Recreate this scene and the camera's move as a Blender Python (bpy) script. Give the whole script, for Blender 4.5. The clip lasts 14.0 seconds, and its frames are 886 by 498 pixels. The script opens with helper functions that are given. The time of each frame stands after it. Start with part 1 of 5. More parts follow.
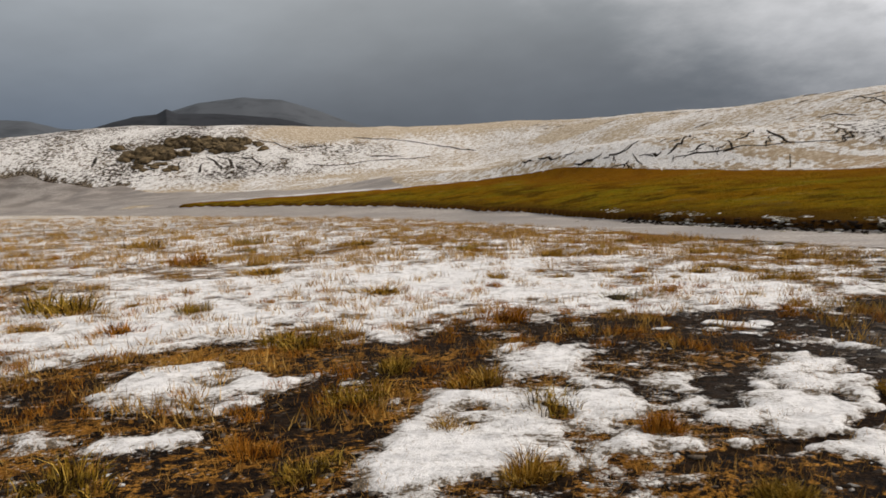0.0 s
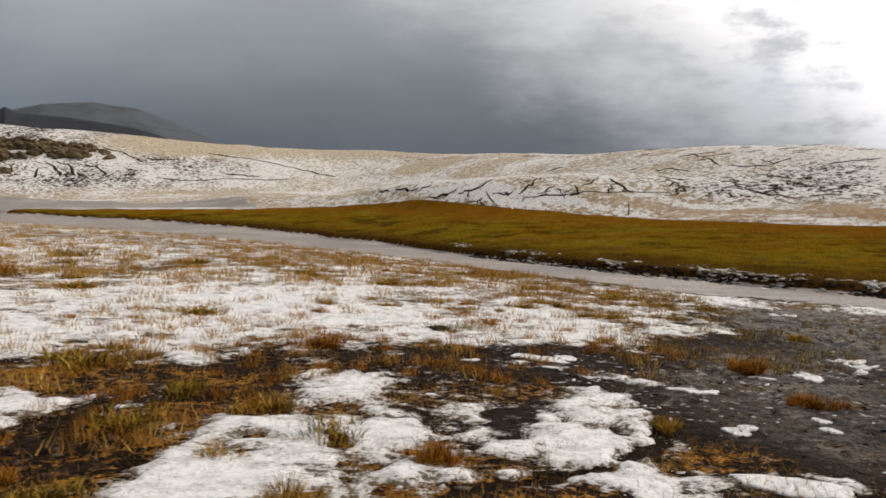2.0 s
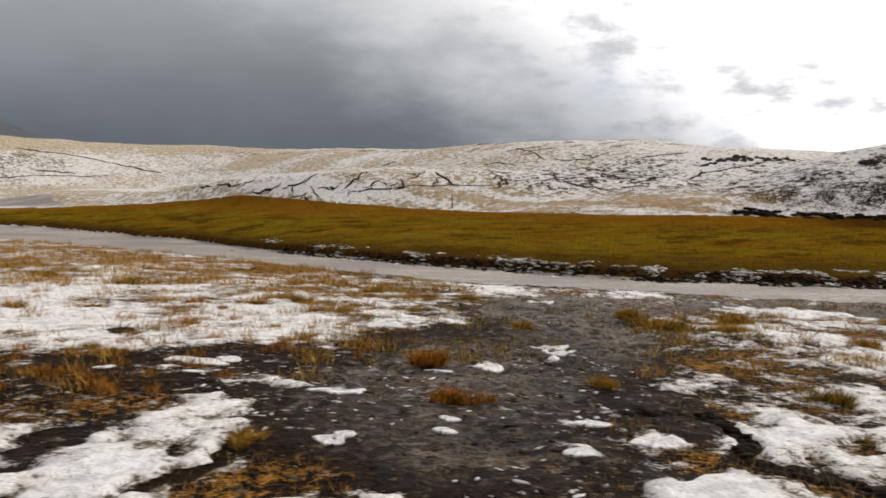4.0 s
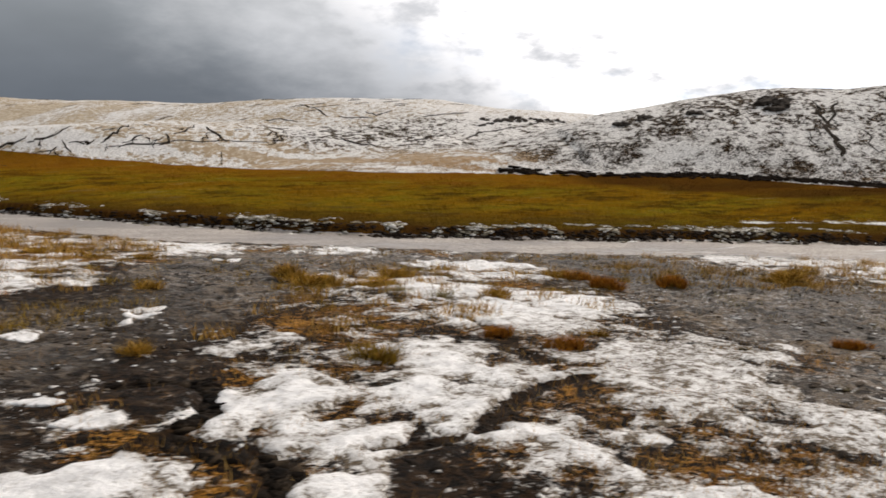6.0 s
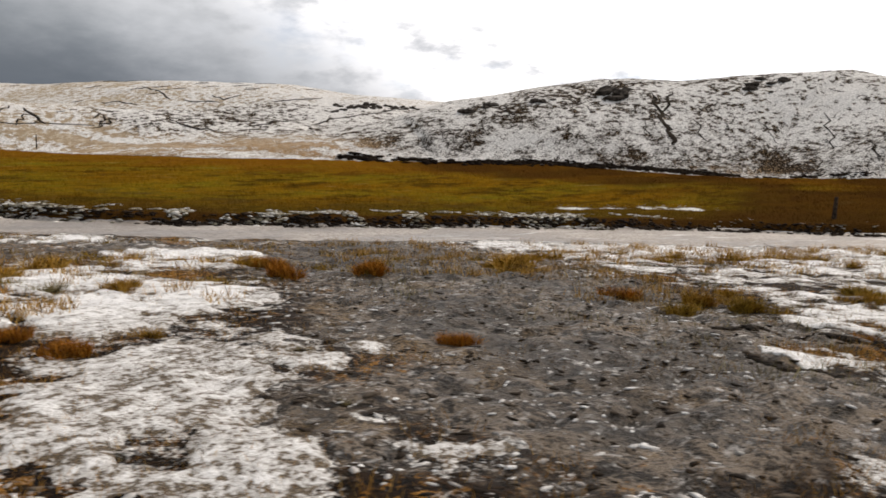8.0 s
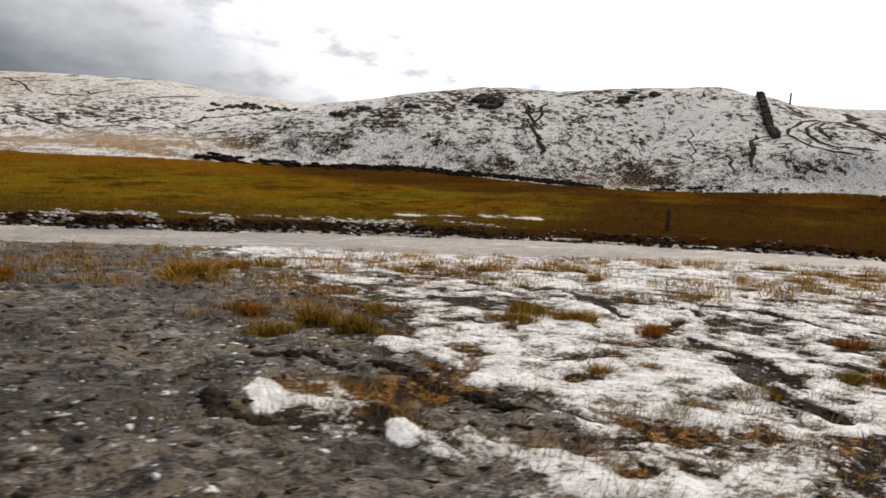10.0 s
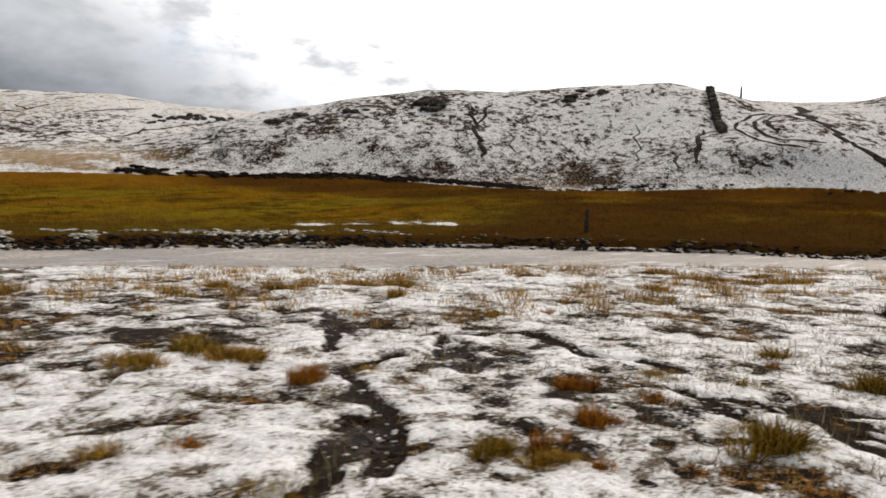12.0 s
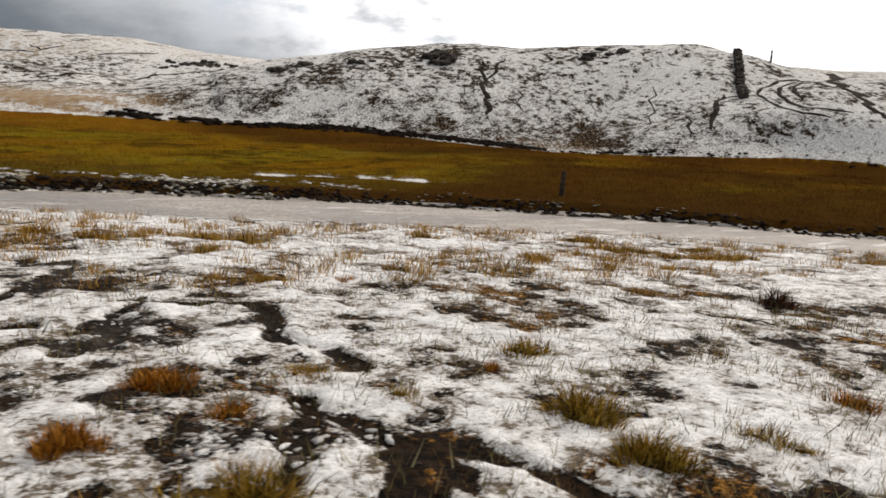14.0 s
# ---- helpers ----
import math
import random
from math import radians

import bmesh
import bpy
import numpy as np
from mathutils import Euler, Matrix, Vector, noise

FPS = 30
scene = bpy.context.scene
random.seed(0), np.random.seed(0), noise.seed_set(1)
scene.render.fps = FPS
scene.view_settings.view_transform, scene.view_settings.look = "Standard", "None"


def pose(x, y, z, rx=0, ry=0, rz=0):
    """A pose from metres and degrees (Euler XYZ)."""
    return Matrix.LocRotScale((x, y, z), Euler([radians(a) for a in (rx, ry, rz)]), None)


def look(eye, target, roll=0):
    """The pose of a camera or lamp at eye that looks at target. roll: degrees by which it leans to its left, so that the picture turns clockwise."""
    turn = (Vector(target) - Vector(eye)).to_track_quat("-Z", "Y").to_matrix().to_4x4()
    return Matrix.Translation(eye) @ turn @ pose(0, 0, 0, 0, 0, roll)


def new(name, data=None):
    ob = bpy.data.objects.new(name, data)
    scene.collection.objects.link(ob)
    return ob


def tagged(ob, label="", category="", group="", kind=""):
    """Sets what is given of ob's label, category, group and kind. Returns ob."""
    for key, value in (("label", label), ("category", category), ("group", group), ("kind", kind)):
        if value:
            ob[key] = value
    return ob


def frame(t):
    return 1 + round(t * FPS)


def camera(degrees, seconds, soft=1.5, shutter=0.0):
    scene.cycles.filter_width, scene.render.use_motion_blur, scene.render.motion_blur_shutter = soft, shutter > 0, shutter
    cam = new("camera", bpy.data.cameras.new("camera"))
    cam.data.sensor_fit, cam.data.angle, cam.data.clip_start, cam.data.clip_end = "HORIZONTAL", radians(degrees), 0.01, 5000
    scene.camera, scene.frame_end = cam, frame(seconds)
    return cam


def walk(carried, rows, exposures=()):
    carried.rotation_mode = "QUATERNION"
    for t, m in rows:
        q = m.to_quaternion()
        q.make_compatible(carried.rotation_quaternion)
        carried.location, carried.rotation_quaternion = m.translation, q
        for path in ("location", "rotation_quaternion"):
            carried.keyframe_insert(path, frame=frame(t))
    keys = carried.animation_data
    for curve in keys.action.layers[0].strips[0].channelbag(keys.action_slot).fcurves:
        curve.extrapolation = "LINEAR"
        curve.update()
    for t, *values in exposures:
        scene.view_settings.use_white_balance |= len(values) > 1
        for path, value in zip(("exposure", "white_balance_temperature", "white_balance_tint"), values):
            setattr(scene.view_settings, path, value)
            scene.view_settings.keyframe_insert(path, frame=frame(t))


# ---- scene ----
cam = camera(58.9, 14.0, soft=1.6, shutter=0.3)

PATH = [
    (0, (3.53, -1.332, 2.295), (3.377, 0.649, 2.062), -3.5),
    (0.5, (3.534, -1.588, 2.308), (3.49, 0.403, 2.122), -2.7),
    (1, (3.562, -1.618, 2.295), (3.637, 0.372, 2.114), -0.9),
    (1.5, (3.753, -1.49, 2.265), (3.9, 0.497, 2.085), 0.1),
    (2, (4.106, -1.184, 2.21), (4.315, 0.798, 2.043), 0.9),
    (2.2, (4.341, -1.046, 2.157), (4.57, 0.934, 1.998), 0.9),
    (4.3, (7.23, -0.329, 1.908), (7.876, 1.555, 1.723), 0.4),
    (4.5, (7.551, -0.302, 1.864), (8.241, 1.565, 1.663), 0.3),
    (5, (8.275, -0.39, 1.858), (9.064, 1.431, 1.613), 0.2),
    (5.5, (9.039, -0.367, 1.816), (9.938, 1.4, 1.551), 0.7),
    (6, (9.744, -0.467, 1.763), (10.763, 1.234, 1.5), 1.3),
    (6.5, (10.531, -0.442, 1.694), (11.652, 1.194, 1.44), 2.1),
    (7, (11.476, -0.518, 1.625), (12.666, 1.072, 1.383), 1.9),
    (7.5, (12.532, -0.652, 1.542), (13.752, 0.912, 1.288), 1.6),
    (8, (13.412, -0.919, 1.517), (14.672, 0.609, 1.238), 1.9),
    (8.5, (13.942, -1.45, 1.558), (15.258, 0.038, 1.324), 2.8),
    (9, (15.167, -1.665, 1.503), (16.548, -0.235, 1.288), 2.2),
    (9.2, (15.541, -1.835, 1.513), (16.953, -0.436, 1.293), 2.3),
    (11.3, (20.005, -2.58, 1.382), (21.412, -1.189, 1.091), 5.0),
    (11.5, (20.346, -2.704, 1.407), (21.758, -1.321, 1.098), 4.3),
    (12, (21.19, -3.07, 1.424), (22.639, -1.711, 1.194), 1.9),
    (12.5, (22.409, -3.171, 1.344), (23.86, -1.834, 1.017), 1.2),
    (13, (23.13, -3.407, 1.318), (24.587, -2.09, 0.945), 2.3),
    (13.5, (23.895, -3.671, 1.29), (25.322, -2.31, 0.959), 3.1),
    (14, (24.662, -3.904, 1.275), (26.035, -2.488, 0.941), 4.1),
]
EXPOSURES = [(0, -0.04, 6640, 13), (2, -0.03, 6640, 13), (4.5, 0.04, 6600, 13), (6, 0.14, 6600, 13), (7.5, 0.14, 6600, 13), (9, 0.12, 6600, 13), (11.5, 0.14, 6540, 12), (12.3, 0.06, 6560, 12), (13.1, -0.02, 6600, 13), (14, 0.10, 6570, 12)]
walk(cam, [(t, look(eye, target, roll)) for t, eye, target, roll in PATH], EXPOSURES)

# ---- sky and light ----
world = bpy.data.worlds.new("storm_sky")
scene.world = world
world.use_nodes = True
wn, wl = world.node_tree.nodes, world.node_tree.links
wn.clear()


def wmath(op, a, b=None, c=None, clamp=False):
    n = wn.new("ShaderNodeMath")
    n.operation, n.use_clamp = op, clamp
    for i, v in enumerate((a, b, c)):
        if v is None:
            continue
        if isinstance(v, (int, float)):
            n.inputs[i].default_value = v
        else:
            wl.new(v, n.inputs[i])
    return n.outputs[0]


def wramp(v, lo, hi, a=0.0, b=1.0):
    n = wn.new("ShaderNodeMapRange")
    n.interpolation_type = "SMOOTHSTEP"
    wl.new(v, n.inputs["Value"])
    for key, x in (("From Min", lo), ("From Max", hi), ("To Min", a), ("To Max", b)):
        n.inputs[key].default_value = x
    return n.outputs["Result"]


def wmix(fac, a, b):
    n = wn.new("ShaderNodeMix")
    n.data_type = "RGBA"
    for key, x in ((0, fac), (6, a), (7, b)):
        if isinstance(x, tuple):
            n.inputs[key].default_value = (*x, 1)
        elif isinstance(x, float):
            n.inputs[key].default_value = x
        else:
            wl.new(x, n.inputs[key])
    return n.outputs[2]


def wnoise(vec, scale, detail, stretch, rough=0.55):
    m = wn.new("ShaderNodeMapping")
    m.inputs["Scale"].default_value = stretch
    wl.new(vec, m.inputs["Vector"])
    n = wn.new("ShaderNodeTexNoise")
    n.inputs["Scale"].default_value, n.inputs["Detail"].default_value, n.inputs["Roughness"].default_value = scale, detail, rough
    wl.new(m.outputs[0], n.inputs["Vector"])
    return n.outputs[0]


SUN_BEARING, SUN_HEIGHT = 80, 42
way = wn.new("ShaderNodeTexCoord").outputs["Generated"]
sep = wn.new("ShaderNodeSeparateXYZ")
wl.new(way, sep.inputs[0])
bearing = wmath("MULTIPLY", wmath("ARCTAN2", sep.outputs[0], sep.outputs[1]), 57.2958)
height = wmath("MULTIPLY", wmath("ARCSINE", sep.outputs[2]), 57.2958)
sky = wn.new("ShaderNodeTexSky")
sky.sky_type, sky.sun_disc = "NISHITA", False
sky.sun_elevation, sky.sun_rotation, sky.altitude = radians(SUN_HEIGHT), radians(SUN_BEARING), 4000
skyc = wn.new("ShaderNodeVectorMath")
skyc.operation = "SCALE"
wl.new(sky.outputs[0], skyc.inputs[0])
skyc.inputs["Scale"].default_value = 0.12
big = wnoise(way, 2.3, 5, (1, 1, 2.2))
fine = wnoise(way, 7.0, 7, (1, 1, 2.4), 0.6)
# the storm lies to the north-west, its edge leans over the valley
capped = wmath("MINIMUM", height, 24.0)
lean = wmath("ADD", bearing, wmath("MULTIPLY", capped, 1.55))
lean = wmath("ADD", lean, wmath("MULTIPLY", wmath("SUBTRACT", fine, 0.5), 26.0))
lean = wmath("ADD", lean, wmath("MULTIPLY", wmath("SUBTRACT", big, 0.5), 14.0))
clear = wmath("MULTIPLY", wramp(lean, 33.0, 50.0), wramp(bearing, 120.0, 165.0, 1.0, 0.0))
clear = wmath("MULTIPLY", clear, wramp(height, 26.0, 55.0, 1.0, 0.0))
low = wramp(height, 1.0, 16.0)
storm = wmix(low, (0.128, 0.150, 0.176), (0.375, 0.410, 0.428))
west = wramp(bearing, -34.0, -8.0)
storm = wmix(west, wmix(low, (0.118, 0.155, 0.205), (0.42, 0.465, 0.495)), storm)
near_edge = wramp(lean, 16.0, 46.0)
storm = wmix(near_edge, storm, wmix(low, (0.53, 0.555, 0.58), (0.83, 0.85, 0.86)))
storm = wmix(wramp(height, 20.0, 50.0), storm, (0.50, 0.505, 0.51))
shade = wn.new("ShaderNodeVectorMath")
shade.operation = "SCALE"
wl.new(storm, shade.inputs[0])
wl.new(wmath("ADD", 0.55, wmath("MULTIPLY", big, 0.9)), shade.inputs["Scale"])
puff = wmath("MULTIPLY", wramp(wmath("ADD", wmath("MULTIPLY", fine, 0.6), wmath("MULTIPLY", big, 0.4)), 0.47, 0.60), wramp(lean, 110.0, 62.0))
bright = wmix(puff, (1.45, 1.45, 1.45), (0.60, 0.625, 0.65))
gap = wmath("MULTIPLY", wramp(big, 0.50, 0.60), 0.3)
bright = wmix(gap, bright, skyc.outputs[0])
final = wmix(clear, shade.outputs[0], bright)
bg = wn.new("ShaderNodeBackground")
wl.new(final, bg.inputs["Color"])
bg.inputs["Strength"].default_value = 1.0
wl.new(bg.outputs[0], wn.new("ShaderNodeOutputWorld").inputs["Surface"])

sun_data = bpy.data.lights.new("sun", "SUN")
sun_data.energy, sun_data.angle, sun_data.color = 2.0, radians(10), (1.0, 0.88, 0.72)
sun = new("sun", sun_data)
sb, sh = radians(SUN_BEARING), radians(SUN_HEIGHT)
sun.matrix_world = look((Vector((math.sin(sb) * math.cos(sh), math.cos(sb) * math.cos(sh), math.sin(sh))) * 100), (0, 0, 0))

# ---- noise and plan helpers ----
def lattice(ix, iy, seed):
    h = (ix.astype(np.int64) * 374761393 + iy.astype(np.int64) * 668265263 + seed * 144665) & 0xFFFFFFFF
    h = ((h ^ (h >> 13)) * 1274126177) & 0xFFFFFFFF
    return ((h ^ (h >> 16)) & 0xFFFF) / 65535.0 * 2 - 1


def vnoise(x, y, seed=0):
    """Smooth noise, -1 to 1, with a cell of one unit."""
    ix, iy = np.floor(x), np.floor(y)
    fx, fy = x - ix, y - iy
    fx, fy = fx * fx * (3 - 2 * fx), fy * fy * (3 - 2 * fy)
    a, b = lattice(ix, iy, seed), lattice(ix + 1, iy, seed)
    c, d = lattice(ix, iy + 1, seed), lattice(ix + 1, iy + 1, seed)
    return (a + (b - a) * fx) * (1 - fy) + (c + (d - c) * fx) * fy


def fbm(x, y, octaves=4, seed=0, gain=0.5):
    total, amp, norm = 0.0, 1.0, 0.0
    for o in range(octaves):
        c, s = math.cos(0.6 * o + 0.3), math.sin(0.6 * o + 0.3)
        total = total + amp * vnoise((c * x - s * y) * 2**o, (s * x + c * y) * 2**o, seed + 17 * o)
        norm += amp
        amp *= gain
    return total / norm


def step(v, lo, hi):
    u = np.clip((v - lo) / (hi - lo), 0, 1)
    return u * u * (3 - 2 * u)


def along(points, x, y):
    """Distance to a polyline of (x, y, value) and the value at its nearest place."""
    best = np.full(np.shape(x), 1e9)
    val = np.zeros(np.shape(x))
    for (x0, y0, v0), (x1, y1, v1) in zip(points, points[1:]):
        dx, dy = x1 - x0, y1 - y0
        u = np.clip(((x - x0) * dx + (y - y0) * dy) / (dx * dx + dy * dy), 0, 1)
        d = np.hypot(x - x0 - u * dx, y - y0 - u * dy)
        near = d < best
        best, val = np.where(near, d, best), np.where(near, v0 + u * (v1 - v0), val)
    return best, val


def blobs(rows, x, y, soft=1.0):
    """Sum of soft ellipses."""
    out = np.zeros(np.shape(x))
    for cx, cy, a, b, turn, strength in rows:
        s, c = math.sin(radians(turn)), math.cos(radians(turn))
        near = (np.abs(x - cx) < 2.2 * (a + b)) & (np.abs(y - cy) < 2.2 * (a + b))
        if not near.any():
            continue
        dx, dy = x[near] - cx, y[near] - cy
        u, v = (dx * c - dy * s) / a, (dx * s + dy * c) / b
        out[near] += strength * (1 - step(np.hypot(u, v), 0.55, 1.35 * soft))
    return out


# ---- plan: the stream bed's edges, the bog meadow, the ridges ----
NEAR_X = (-400, -100, -60, -28, -5, 6.8, 10.5, 14.8, 20, 26, 29, 32, 37, 42, 45, 50, 60, 120)
NEAR_Y = (140, 114, 102, 77, 57, 38.5, 30.5, 23, 19.5, 15.6, 14.4, 12.2, 9.6, 6.3, 2.5, -8, -30, -160)
FAR_X = (-400, -100, -60, -42, -10, 6, 12, 17.5, 22.5, 29, 37, 45, 50, 54, 60, 70, 130)
FAR_Y = (146, 121, 113, 105, 81, 59, 44, 34, 27.2, 23.8, 21.4, 17.0, 11, 3, -10, -30, -160)
MEAD_X = (-400, -100, -60, -42, -26, -15.6, -6, 0, 7.2, 18.4, 30, 36, 47, 52.7, 58, 62.3, 66.5, 70.5, 75.5, 79, 90, 104, 160)
MEAD_Y = (146.3, 121.3, 113.3, 106.5, 100.5, 96.5, 92.8, 89.8, 82.8, 73.2, 62.2, 53.9, 47.9, 43.5, 38.6, 33.2, 26.6, 20.4, 15.2, 11, -3, -28, -160)
RIDGE_BACK = [(-9, 185, 7.9), (11.5, 172, 8.2), (30, 150, 8.0), (44, 126, 7.5), (53, 110, 7.9), (58, 102, 7.9), (65.5, 95, 7.7), (72, 89, 6.6), (86, 87, 6.4), (120, 90, 6.4)]
RIDGE_FRONT = [(-14, 100, 1.6), (-2, 86, 2.6), (8, 83, 3.0), (20, 81, 3.3), (31, 79, 3.5), (41.5, 75, 3.6), (49, 71, 3.1), (56, 70, 2.0)]
RIDGE_WEST = [(-210, 130, 9.0), (-110, 146, 11.4), (-88, 156, 12.2), (-72, 164, 12.9), (-55, 168, 11.8), (-40, 172, 11.0), (-18, 176, 9.2), (4, 178, 7.6)]
RIDGE_EAST = [(50, 62, 1.6), (57, 60, 3.2), (62.5, 57, 4.9), (68.3, 53.5, 6.4), (74.7, 50.5, 7.6), (80.8, 45.3, 7.9), (86.3, 39.6, 8.6), (90.0, 32.5, 9.0), (88.5, 28, 7.9), (87, 22.5, 5.2)]
RIDGE_FAR = [(86, 60, 4), (108, 44, 9.0), (120, 32, 9.5), (126, 26, 10.0)]
RIDGE_SIDE = [(99, 21, 7.2), (106, 14, 10.0), (113, 3, 12.2), (120, -20, 13), (130, -60, 14)]
PLANE = (0.05 * math.sin(radians(35)), 0.05 * math.cos(radians(35)))


def near_plane(x, y):
    return -(PLANE[0] * (x - 14) + PLANE[1] * (y + 1.5))


def hills(x, y):
    top = np.zeros(np.shape(x))
    power = 5.0
    for ridge, width in ((RIDGE_BACK, 40), (RIDGE_FRONT, 16), (RIDGE_WEST, 52), (RIDGE_EAST, 25), (RIDGE_FAR, 34), (RIDGE_SIDE, 30)):
        d, crest = along(ridge, x, y)
        h = crest * (0.5 + 0.5 * np.cos(np.pi * np.clip(d / width, 0, 1)))
        top = top + np.maximum(h, 0) ** power
    return top ** (1 / power)


def land(x, y):
    """Height of the land without its small relief, and the zones: across the bed (0 to 1), across the meadow (0 to 1)."""
    wob = 0.9 * fbm(x / 5, y / 5, 3, 5)
    far_scale = np.clip(np.hypot(x - 14, y) / 30, 0.35, 2.5)
    yn = np.interp(x, NEAR_X, NEAR_Y) + wob * far_scale * 0.8
    yf = np.interp(x, FAR_X, FAR_Y) + 0.7 * fbm((x - y) / 5, (x + y) / 9, 2, 9) * far_scale
    ym = np.maximum(np.interp(x, MEAD_X, MEAD_Y) + 1.6 * step(x, -22, 6) * fbm(x / 7, y / 7, 4, 12), yf + 0.2)
    grade = [np.hypot(1, np.interp(x + 2, kx, ky) / 4 - np.interp(x - 2, kx, ky) / 4) for kx, ky in ((NEAR_X, NEAR_Y), (FAR_X, FAR_Y), (MEAD_X, MEAD_Y))]
    bed = np.clip((y - yn) / np.maximum(yf - yn, 0.1), 0, 1)
    mead = np.clip((y - yf) / np.maximum(ym - yf, 0.1), 0, 1)
    plane = np.maximum(near_plane(x, y), -2.1) - 0.20 * step((y - yn) / grade[0], -9, -1)
    edge = np.maximum(near_plane(x, np.interp(x, FAR_X, FAR_Y)), -2.1) - 0.15
    z = plane - 0.22 * step(bed, 0.0, 0.12)
    wide = 0.15 + 0.008 * np.hypot(x - 14, y)
    bank = step((y - yf) / grade[1], -0.6 * wide, 1.2 * wide)
    rise = edge + 0.10 + (-0.70 - edge) * mead * np.clip((ym - yf) / 24, 0.05, 1)
    z = z * (1 - bank) + rise * bank
    west = np.clip((10 - x) / 30, 0, 1)
    beyond = np.clip((y - ym) / (14 + 26 * west), 0, 1)
    beyond = np.where(x < 10, beyond * west, 0) + step(y - ym, 0.0, 14.0) * np.where(x < 10, 1 - west, 1)
    h = hills(x, y)
    z = np.where(y > yf + 0.35, np.maximum(z, rise * (1 - beyond)) , z)
    late = 10 * west
    z = z + h * step(y - ym - late, -4.0, 6.0)
    return z, bed, mead, (y - yn) / grade[0], (y - yf) / grade[1], (y - ym) / grade[2]


# rills on the slopes: the two ends of each stroke, and the longer lines on the east hill
STROKES_FRONT = [
    [(17.5, 78.9), (16.3, 78.1), (15.0, 78.2), (14.0, 78.5)],
    [(13.9, 79.6), (13.0, 79.3), (11.2, 80.5)],
    [(22.3, 77.8), (21.2, 76.2), (20.2, 75.3), (19.5, 74.9)],
    [(19.1, 75.7), (18.6, 75.3), (17.9, 75.8)],
    [(23.0, 74.5), (22.2, 74.3), (21.8, 73.3)],
    [(24.9, 74.1), (24.8, 72.2), (23.9, 72.3)],
    [(27.9, 76.3), (26.6, 74.3), (25.5, 73.9)],
    [(28.8, 75.3), (29.1, 73.4), (29.6, 71.2)],
    [(10.3, 83.4), (9.2, 83.8), (7.9, 86.3)],
    [(11.6, 83.3), (10.5, 83.3)],
    [(7.3, 86.5), (6.2, 87.7)],
    [(16.1, 76.2), (15.3, 76.0)],
]
STROKES_BACK = [
    [(39.8, 69.0), (40.3, 67.0), (41.7, 65.0)],
    [(51.2, 88.0), (51.5, 85.5), (54.2, 86.8)],
    [(46.6, 98.2), (47.0, 93.3), (46.7, 89.1)],
    [(34.6, 70.9), (33.6, 69.6)],
    [(40.5, 93.5), (42.1, 92.7), (43.1, 89.4)],
    [(38.3, 97.2), (39.5, 97.2)],
    [(31.1, 112.1), (33.4, 111.3)],
    [(47.8, 88.1), (50.7, 84.8)],
    [(56.1, 82.1), (60.7, 82.0), (62.8, 82.7)],
]
LINES_LONG = [
    [(20.0, 74.0), (23.0, 73.0), (26.5, 71.9), (30.2, 71.2), (33.2, 70.2)],
    [(44.7, 65.7), (47.1, 65.6), (50.6, 68.2), (58.0, 73.1), (63.9, 73.1), (70.0, 74.9)],
    [(-25.3, 156.0), (-17.5, 155.6), (-10.6, 152.8), (-5.0, 149.3), (-0.6, 147.0)],
    [(-31.2, 138.6), (-25.2, 138.0), (-17.7, 141.1), (-9.0, 143.0)],
]
STROKES_WEST = [
    [(-43.6, 150.9), (-38.9, 149.1), (-34.9, 145.5)],
    [(-50.1, 141.0), (-47.9, 139.3), (-45.7, 135.7)],
    [(-48.4, 141.8), (-45.3, 139.8), (-43.7, 136.6)],
    [(-50.1, 138.2), (-49.0, 133.9)],
    [(-43.8, 142.0), (-41.0, 140.4), (-38.8, 137.7)],
    [(-43.7, 137.9), (-41.6, 135.8)],
    [(-37.0, 141.9), (-34.4, 140.4)],
    [(-54.0, 138.7), (-53.0, 134.6)],
    [(-20.1, 143.4), (-14.0, 143.5)],
    [(-35.5, 148.1), (-29.4, 149.1)],
    [(-58.5, 138.6), (-55.6, 138.7)],
    [(-66.4, 135.1), (-64.1, 135.2)],
    [(-62.0, 137.0), (-61.0, 133.5)],
    [(-70.0, 139.0), (-68.5, 134.0)],
]
LINES_EAST = [
    [(72.1, 42.0), (70.2, 39.9), (68.2, 37.8), (66.9, 35.9), (65.9, 35.2)],
    [(74.1, 41.3), (72.1, 40.4), (69.0, 38.4)],
    [(79.8, 24.6), (76.9, 23.6), (73.4, 21.9)],
    [(78.0, 29.5), (75.2, 27.6), (73.0, 26.2)],
    [(74.6, 24.5), (72.5, 22.7)],
]
GULLY_EAST = [(94.0, 22.6), (91.5, 21.4), (87.2, 19.9), (84.8, 17.6), (83.7, 16.3), (82.4, 15.3), (81.7, 14.1), (81.5, 11.0), (83.0, 6.0)]
TRACKS_EAST = [
    [(84.7, 18.4), (86.4, 20.7), (87.4, 22.7), (85.7, 23.4), (82.1, 23.0), (80.0, 22.2), (78.8, 20.8), (78.2, 19.5), (78.1, 18.0), (78.9, 16.5)],
    [(87.0, 22.4), (82.8, 21.9), (80.4, 20.8), (79.4, 19.6), (79.0, 18.2), (79.8, 16.8), (80.5, 15.7)],
    [(86.0, 21.6), (83.6, 21.2), (81.4, 20.2), (80.3, 19.0)],
]
